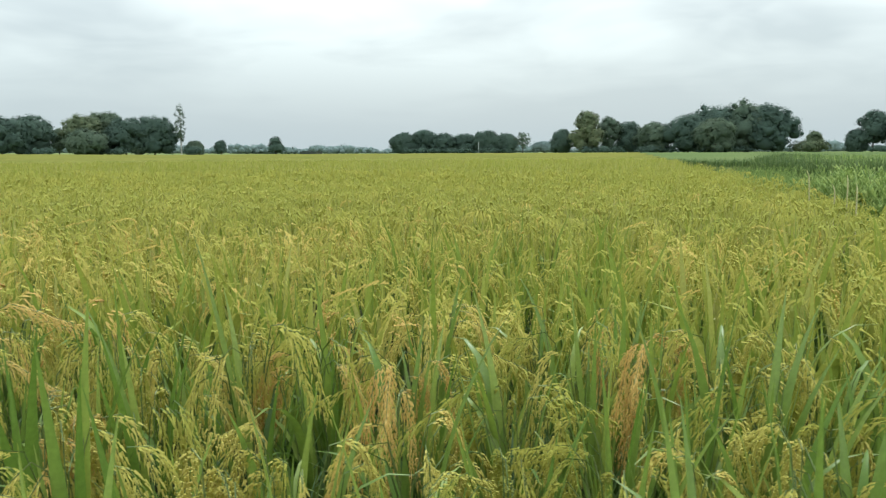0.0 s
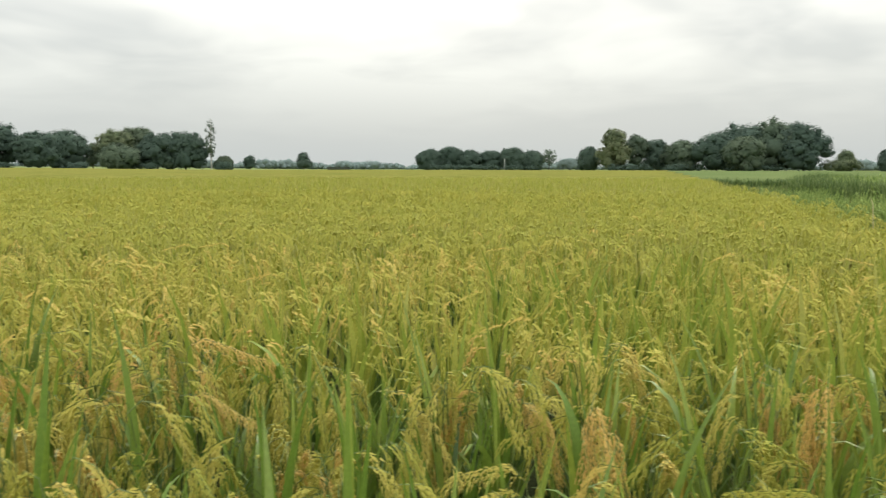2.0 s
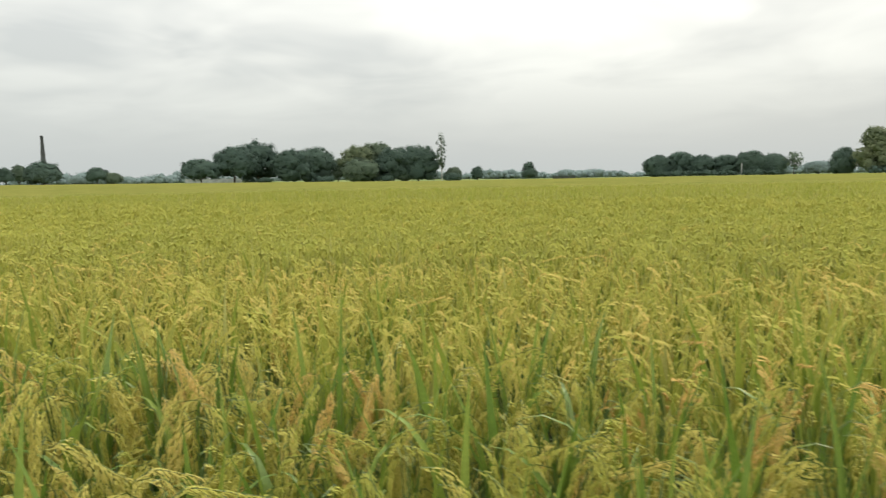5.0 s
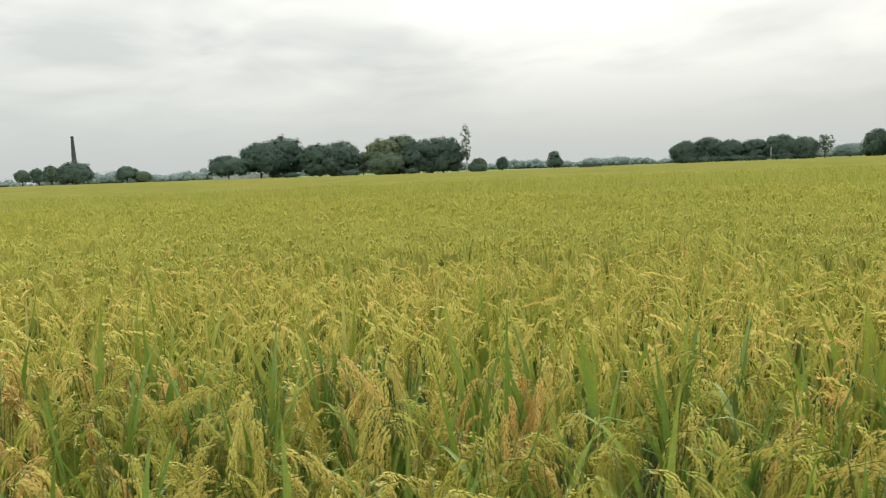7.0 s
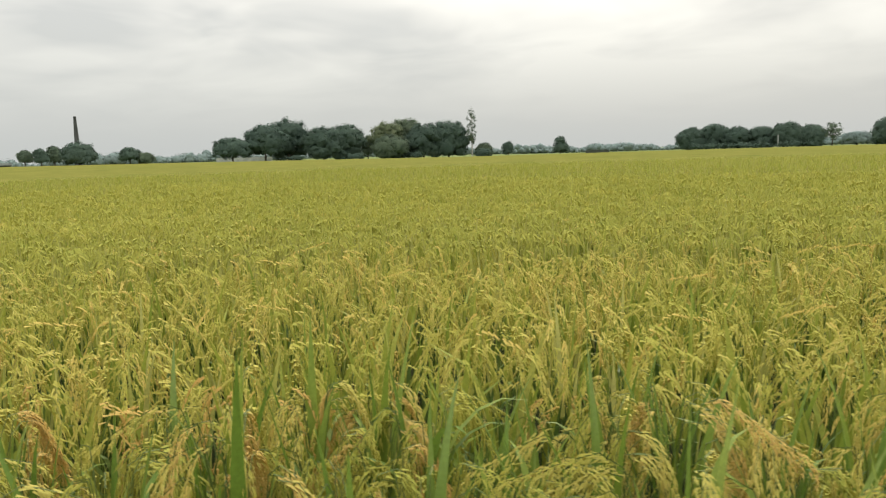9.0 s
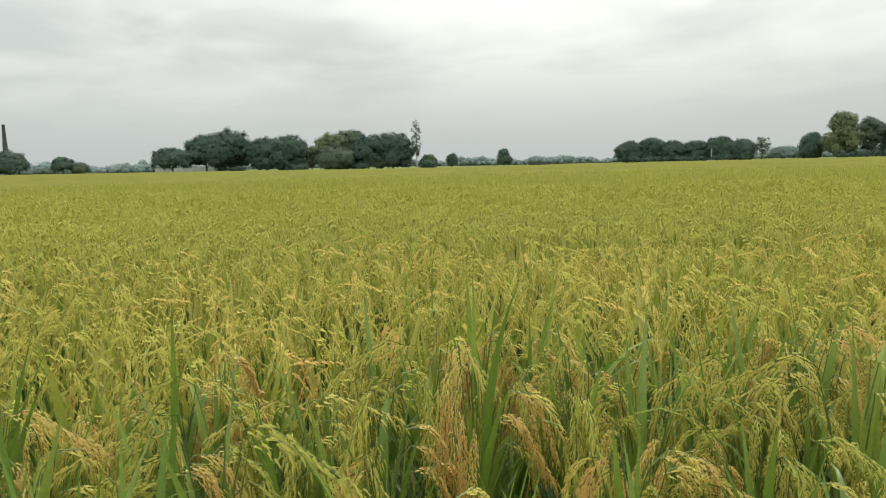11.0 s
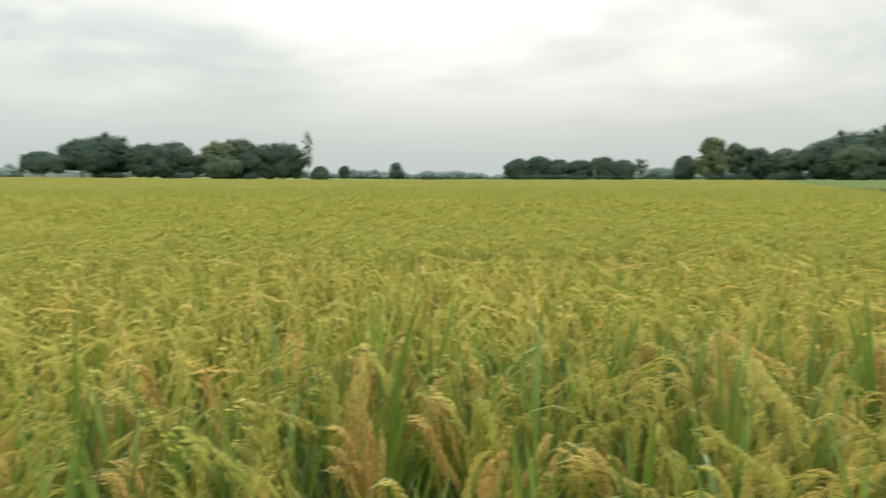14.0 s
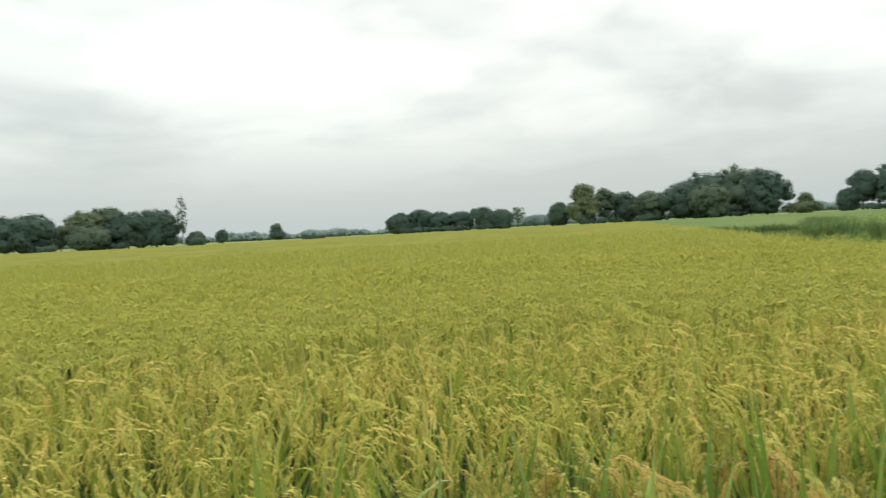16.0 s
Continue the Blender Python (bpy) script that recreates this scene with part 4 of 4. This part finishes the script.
plant_tree(-54.7, 182.2, 2.3, 4.1, "broad", "dark", 1.3)
plant_tree(-41.5, 183.4, 3.3, 4.8, "conic", "dark", 1.35)
plant_tree(-13.2, 239.4, 7.5, 7.0, "dome", "dark")
plant_tree(-6.4, 242.6, 9.6, 7.9, "broad", "dark")
plant_tree(0.3, 239.6, 6.8, 6.8, "broad", "dark")
plant_tree(6.7, 241.5, 8.0, 6.7, "dome", "dark")
plant_tree(13.7, 239.1, 7.7, 7.7, "broad", "dark")
plant_tree(19.9, 238.6, 7.6, 6.6, "dome", "dark")
plant_tree(24.9, 236.0, 4.8, 7.0, "sparse", "olive")
plant_tree(40.0, 296.6, 9.4, 4.8, "broad", "far")
plant_tree(30.0, 188.8, 5.2, 6.5, "dome", "dark")
plant_tree(34.9, 181.8, 7.3, 10.5, "conic", "pale")
plant_tree(40.7, 184.6, 5.5, 9.5, "round", "olive")
plant_tree(46.2, 185.3, 6.1, 8.4, "dome", "dark")
plant_tree(50.6, 179.9, 8.0, 8.0, "dome", "olive")
plant_tree(57.6, 175.5, 10.6, 9.6, "dome", "dark")
plant_tree(64.8, 179.3, 13.1, 11.8, "dome", "dark")
plant_tree(61.2, 167.9, 8.5, 8.4, "dome", "olive")
plant_tree(71.2, 174.6, 13.2, 12.4, "dome", "olive")
plant_tree(74.6, 168.7, 9.7, 11.2, "dome", "dark")
plant_tree(88.4, 177.7, 3.4, 5.6, "dome", "pale")
plant_tree(91.4, 164.7, 4.1, 5.6, "dome", "dark")
plant_tree(94.0, 163.1, 6.0, 9.7, "round", "dark", 1.9)
plant_tree(99.2, 157.6, 10.7, 11.0, "dome", "dark", 1.7)
plant_tree(106.6, 155.0, 6.3, 8.5, "sparse", "dark", 2.2)
plant_tree(111.9, 151.2, 4.6, 5.7, "dome", "dark")
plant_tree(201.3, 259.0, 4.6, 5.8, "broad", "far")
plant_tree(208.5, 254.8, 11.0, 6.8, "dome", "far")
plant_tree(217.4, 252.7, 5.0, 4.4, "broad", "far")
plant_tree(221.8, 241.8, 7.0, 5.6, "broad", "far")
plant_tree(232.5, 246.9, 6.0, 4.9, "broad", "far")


def poplar(x, y, height):
    r = np.random.default_rng(77)
    root = new("tree")
    root.matrix_basis = pose(x, y, land_rise(x, y))
    trunk = Heap()
    pts = arc((0, 0, 0), height * 0.95, 0.5, 1.5, 1.0, 9)
    trunk.add(*tube_geometry(pts, np.linspace(0.20, 0.03, 9), 8))
    lobes = []
    for i in range(24):
        u = 0.30 + 0.68 * i / 24
        a = 2.4 * i
        reach = (0.95 if 0.42 < u < 0.86 else 0.5) * r.uniform(0.5, 1.1)
        b = np.array([0, 0, u * height - 0.7])
        c = np.array([reach * math.cos(a), reach * math.sin(a), u * height])
        trunk.add(*tube_geometry(np.array([b, (b + c) / 2 + (0, 0, -0.1), c]), (0.05, 0.035, 0.015), 4))
        lobes.append((c, r.uniform(0.35, 0.62)))
    part("trunk", trunk.mesh("trunk", [PALE_BARK], True), root, "pale bare lower trunk")
    crown = Heap()
    leaf_cloud(crown, lobes, 1500, 0.17, r, 1.2)
    part("crown", crown.mesh("crown", [CROWN["olive"]]), root)
    return tagged(root, "tall slim tree with a pale trunk and thin narrow crown", "tree")


poplar(-61.8, 174.8, 12.7)


def bush(x, y, width, height, tone, label):
    global tree_count
    tree_count += 1
    r = np.random.default_rng(2000 + tree_count)
    root = new("bush")
    root.matrix_basis = pose(x, y, land_rise(x, y) - 0.02)
    lobes = []
    n = max(5, int(width * 1.6))
    for i in range(n):
        s = height * r.uniform(0.30, 0.46)
        c = np.array([(i + 0.5) / n * (width - 2 * s) - width / 2 + s, r.uniform(-0.25, 0.25) * width * 0.4, height - s if i % 2 else height * r.uniform(0.4, 0.6)])
        lobes.append((c, s))
        stem = Heap()
        stem.add(*tube_geometry(np.array([(c[0] * 0.8, c[1] * 0.8, 0), c * (0.92, 0.92, 0.6), c]), (0.05, 0.04, 0.02), 5))
        part("stem", stem.mesh("stem", [BARK], True), root)
    crown = Heap()
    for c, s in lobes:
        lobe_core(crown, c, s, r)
    leaf_cloud(crown, lobes, int(min(2600, 80 * sum(s * s for _, s in lobes) + 300)), 0.17, r)
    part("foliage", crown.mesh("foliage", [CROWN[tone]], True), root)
    return tagged(root, label, "bush", group="bushes under the trees")


bush(82.3, 167.2, 9.6, 3.4, "pale", "low spreading olive green bush beside the trees")
bush(-70.5, 171.0, 3.6, 3.2, "olive", "small olive green bush below tall trees")
bush(-58.5, 172.8, 5.0, 2.8, "dark", "low dark green bush at the field edge")
bush(-88.0, 160.0, 9.0, 2.2, "dark", "low dark green undergrowth below the trees")
bush(-100.0, 152.0, 9.0, 1.9, "dark", "low dark green undergrowth below the trees")
bush(-75.0, 167.0, 8.0, 2.2, "dark", "low dark green undergrowth below the trees")
bush(38.0, 178.0, 12.0, 2.4, "dark", "low dark green undergrowth below the trees")
bush(50.0, 176.0, 10.0, 2.4, "dark", "low dark green undergrowth below the trees")
bush(64.0, 169.0, 14.0, 2.4, "dark", "low dark green undergrowth below the trees")
bush(95.0, 158.0, 10.0, 2.2, "dark", "low dark green undergrowth below the trees")
bush(2.0, 234.0, 16.0, 2.4, "dark", "low dark green undergrowth below the trees")
bush(16.0, 234.0, 12.0, 2.4, "dark", "low dark green undergrowth below the trees")
bush(-8.0, 235.0, 12.0, 2.4, "dark", "low dark green undergrowth below the trees")


def far_woods(name, centre_az, reach, spread, height, seed):
    """A band of woods on the horizon, made of many small masses."""
    r = np.random.default_rng(seed)
    h = Heap()
    n = int(spread * 11.0)
    lobes = []
    for i in range(n):
        a = radians(centre_az + spread * ((i + r.uniform(0, 1)) / n - 0.5))
        d = reach * r.uniform(0.95, 1.08)
        tall = 1.05 * height * (0.72 + 0.18 * math.sin(i * 0.083 + seed) + 0.13 * math.sin(i * 0.041 * seed + 1)) * r.uniform(0.65, 1.15)
        s = tall * r.uniform(0.4, 0.6)
        for z in (tall - s * 0.85, tall * 0.35):
            lobes.append((np.array([d * math.sin(a) + r.uniform(-1, 1), d * math.cos(a), z + 0.7 * land_rise(d * math.sin(a), d * math.cos(a))]), s))
    for c, s in lobes:
        lobe_core(h, c, s, r, 0.9)
    leaf_cloud(h, lobes, min(9000, 14 * len(lobes)), 0.28, r)
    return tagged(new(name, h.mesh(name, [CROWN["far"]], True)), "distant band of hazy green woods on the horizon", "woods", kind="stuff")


far_woods("far_woods", -60, 380, 34, 4.6, 5)
far_woods("far_woods", -43, 340, 12, 5.2, 11)
far_woods("far_woods", -28, 400, 30, 4.4, 6)
far_woods("far_woods", -8, 390, 16, 5.0, 7)
far_woods("far_woods", 8, 400, 16, 5.0, 8)
far_woods("far_woods", 30, 390, 30, 4.8, 9)
far_woods("far_woods", 56, 370, 30, 5.2, 10)


# ---------------------------------------------------------------- small things far off
def lathe(profile, sides):
    v = [(rad * math.cos(2 * math.pi * k / sides), rad * math.sin(2 * math.pi * k / sides), z) for rad, z in profile for k in range(sides)]
    f = []
    for i in range(len(profile) - 1):
        for k in range(sides):
            a, b = i * sides + k, i * sides + (k + 1) % sides
            f += [(a, b, b + sides), (a, b + sides, a + sides)]
    return np.array(v), np.array(f)


def chimney(x, y, height):
    root = new("kiln_chimney")
    root.matrix_basis = pose(x, y, land_rise(x, y) - 0.02)
    height -= land_rise(x, y)
    h = Heap()
    h.add(*lathe([(1.15, 0), (1.12, 0.6), (1.0, 0.62), (0.40, height - 0.5), (0.40, height), (0.28, height), (0.28, height - 1.5)], 20))
    part("shaft", h.mesh("shaft", [SOOT_BRICK], True), root)
    for z, rad in ((height - 0.45, 0.46), (height * 0.62, 0.70), (height * 0.3, 0.90)):
        b = Heap()
        b.add(*lathe([(rad - 0.06, z), (rad, z + 0.04), (rad, z + 0.22), (rad - 0.06, z + 0.26)], 20))
        part("band", b.mesh("band", [SOOT_BRICK], True), root)
    return tagged(root, "tall tapering sooty brick kiln chimney behind a tree", "chimney")


chimney(-185.6, 170.2, 16.3)


def bent_box(heap, x0, x1, depth, height, r, n=14, mat=0):
    """A long low body with a worn top, along x."""
    xs = np.linspace(x0, x1, n)
    v, f = [], []
    for x in xs:
        z = height * (1 + r.uniform(-0.06, 0.03))
        v += [(x, -depth / 2, 0), (x, -depth / 2 * 0.9, z), (x, depth / 2 * 0.9, z), (x, depth / 2, 0)]
    for i in range(n - 1):
        a = 4 * i
        for k in range(3):
            f += [(a + k, a + k + 4, a + k + 5), (a + k, a + k + 5, a + k + 1)]
    e = 4 * (n - 1)
    f += [(0, 1, 2), (0, 2, 3), (e, e + 2, e + 1), (e, e + 3, e + 2)]
    heap.add(v, f, mat)


def low_wall(x0, y0, x1, y1, height, mat, name, label, category):
    h = Heap()
    long = math.hypot(x1 - x0, y1 - y0)
    bent_box(h, 0, long, 0.3, height, np.random.default_rng(int(long * 10)), max(6, int(long)))
    ob = new(name, h.mesh(name, [mat]))
    ob.matrix_basis = pose(x0, y0, land_rise(x0, y0) - 0.04, 0, 0, math.degrees(math.atan2(y1 - y0, x1 - x0)))
    return tagged(ob, label, category)


low_wall(-125.4, 157.6, -114.0, 165.8, 1.7, WHITEWASH, "boundary_wall", "low whitewashed wall behind the spreading trees", "wall")


def hut(x, y, turn, long, height):
    root = new("hut")
    root.matrix_basis = pose(x, y, land_rise(x, y) - 0.02, 0, 0, turn)
    r = np.random.default_rng(3)
    w = Heap()
    bent_box(w, -long / 2, long / 2, 3.0, height * 0.62, r)
    part("wall", w.mesh("wall", [SOOT_BRICK]), root)
    t = Heap()
    e = long / 2 + 0.3
    zs, zr = height * 0.58, height
    v = [(-e, -1.9, zs), (e, -1.9, zs), (-e, 0, zr), (e, 0, zr), (-e, 1.9, zs), (e, 1.9, zs), (-e, -1.9, zs - 0.15), (e, -1.9, zs - 0.15), (-e, 1.9, zs - 0.15), (e, 1.9, zs - 0.15)]
    t.add(v, [(0, 1, 3), (0, 3, 2), (2, 3, 5), (2, 5, 4), (6, 7, 1), (6, 1, 0), (4, 5, 9), (4, 9, 8), (6, 0, 2), (6, 2, 8), (8, 2, 4), (1, 7, 3), (3, 7, 9), (3, 9, 5), (6, 8, 9), (6, 9, 7)])
    part("roof", t.mesh("roof", [THATCH]), root)
    return tagged(root, "long low brick shed with a dark thatched roof", "hut")


hut(-207.6, 159.8, 52, 8.2, 1.5)


def brush_pile(x, y, turn, long, height):
    r = np.random.default_rng(9)
    h = Heap()
    bent_box(h, -long / 2, long / 2, 1.6, height, r, 18)
    for i in range(140):
        a = r.uniform(0, 6.28)
        b = np.array([r.uniform(-long / 2, long / 2), r.uniform(-0.7, 0.7), height * r.uniform(0.5, 0.95)])
        h.add(*tube_geometry(arc(b, r.uniform(0.3, 0.7), r.uniform(20, 80), r.uniform(40, 100), a, 3), (0.03, 0.025, 0.01), 3))
    ob = new("earth_mound", h.mesh("earth_mound", [BRUSH]))
    ob.matrix_basis = pose(x, y, -0.02, 0, 0, turn)
    return tagged(ob, "long low dark earth mound with dry brush on it", "mound")


brush_pile(-29.6, 165.5, 9, 5.0, 1.55)


def post(x, y, height):
    h = Heap()
    h.add(*lathe([(0.16, 0), (0.14, height - 0.05), (0.10, height), (0.0, height)], 10))
    ob = new("concrete_post", h.mesh("concrete_post", [WHITEWASH]))
    ob.matrix_basis = pose(x, y, -0.02)
    return tagged(ob, "pale concrete post standing before the dark trees", "post")


post(10.8, 233.0, 4.2)
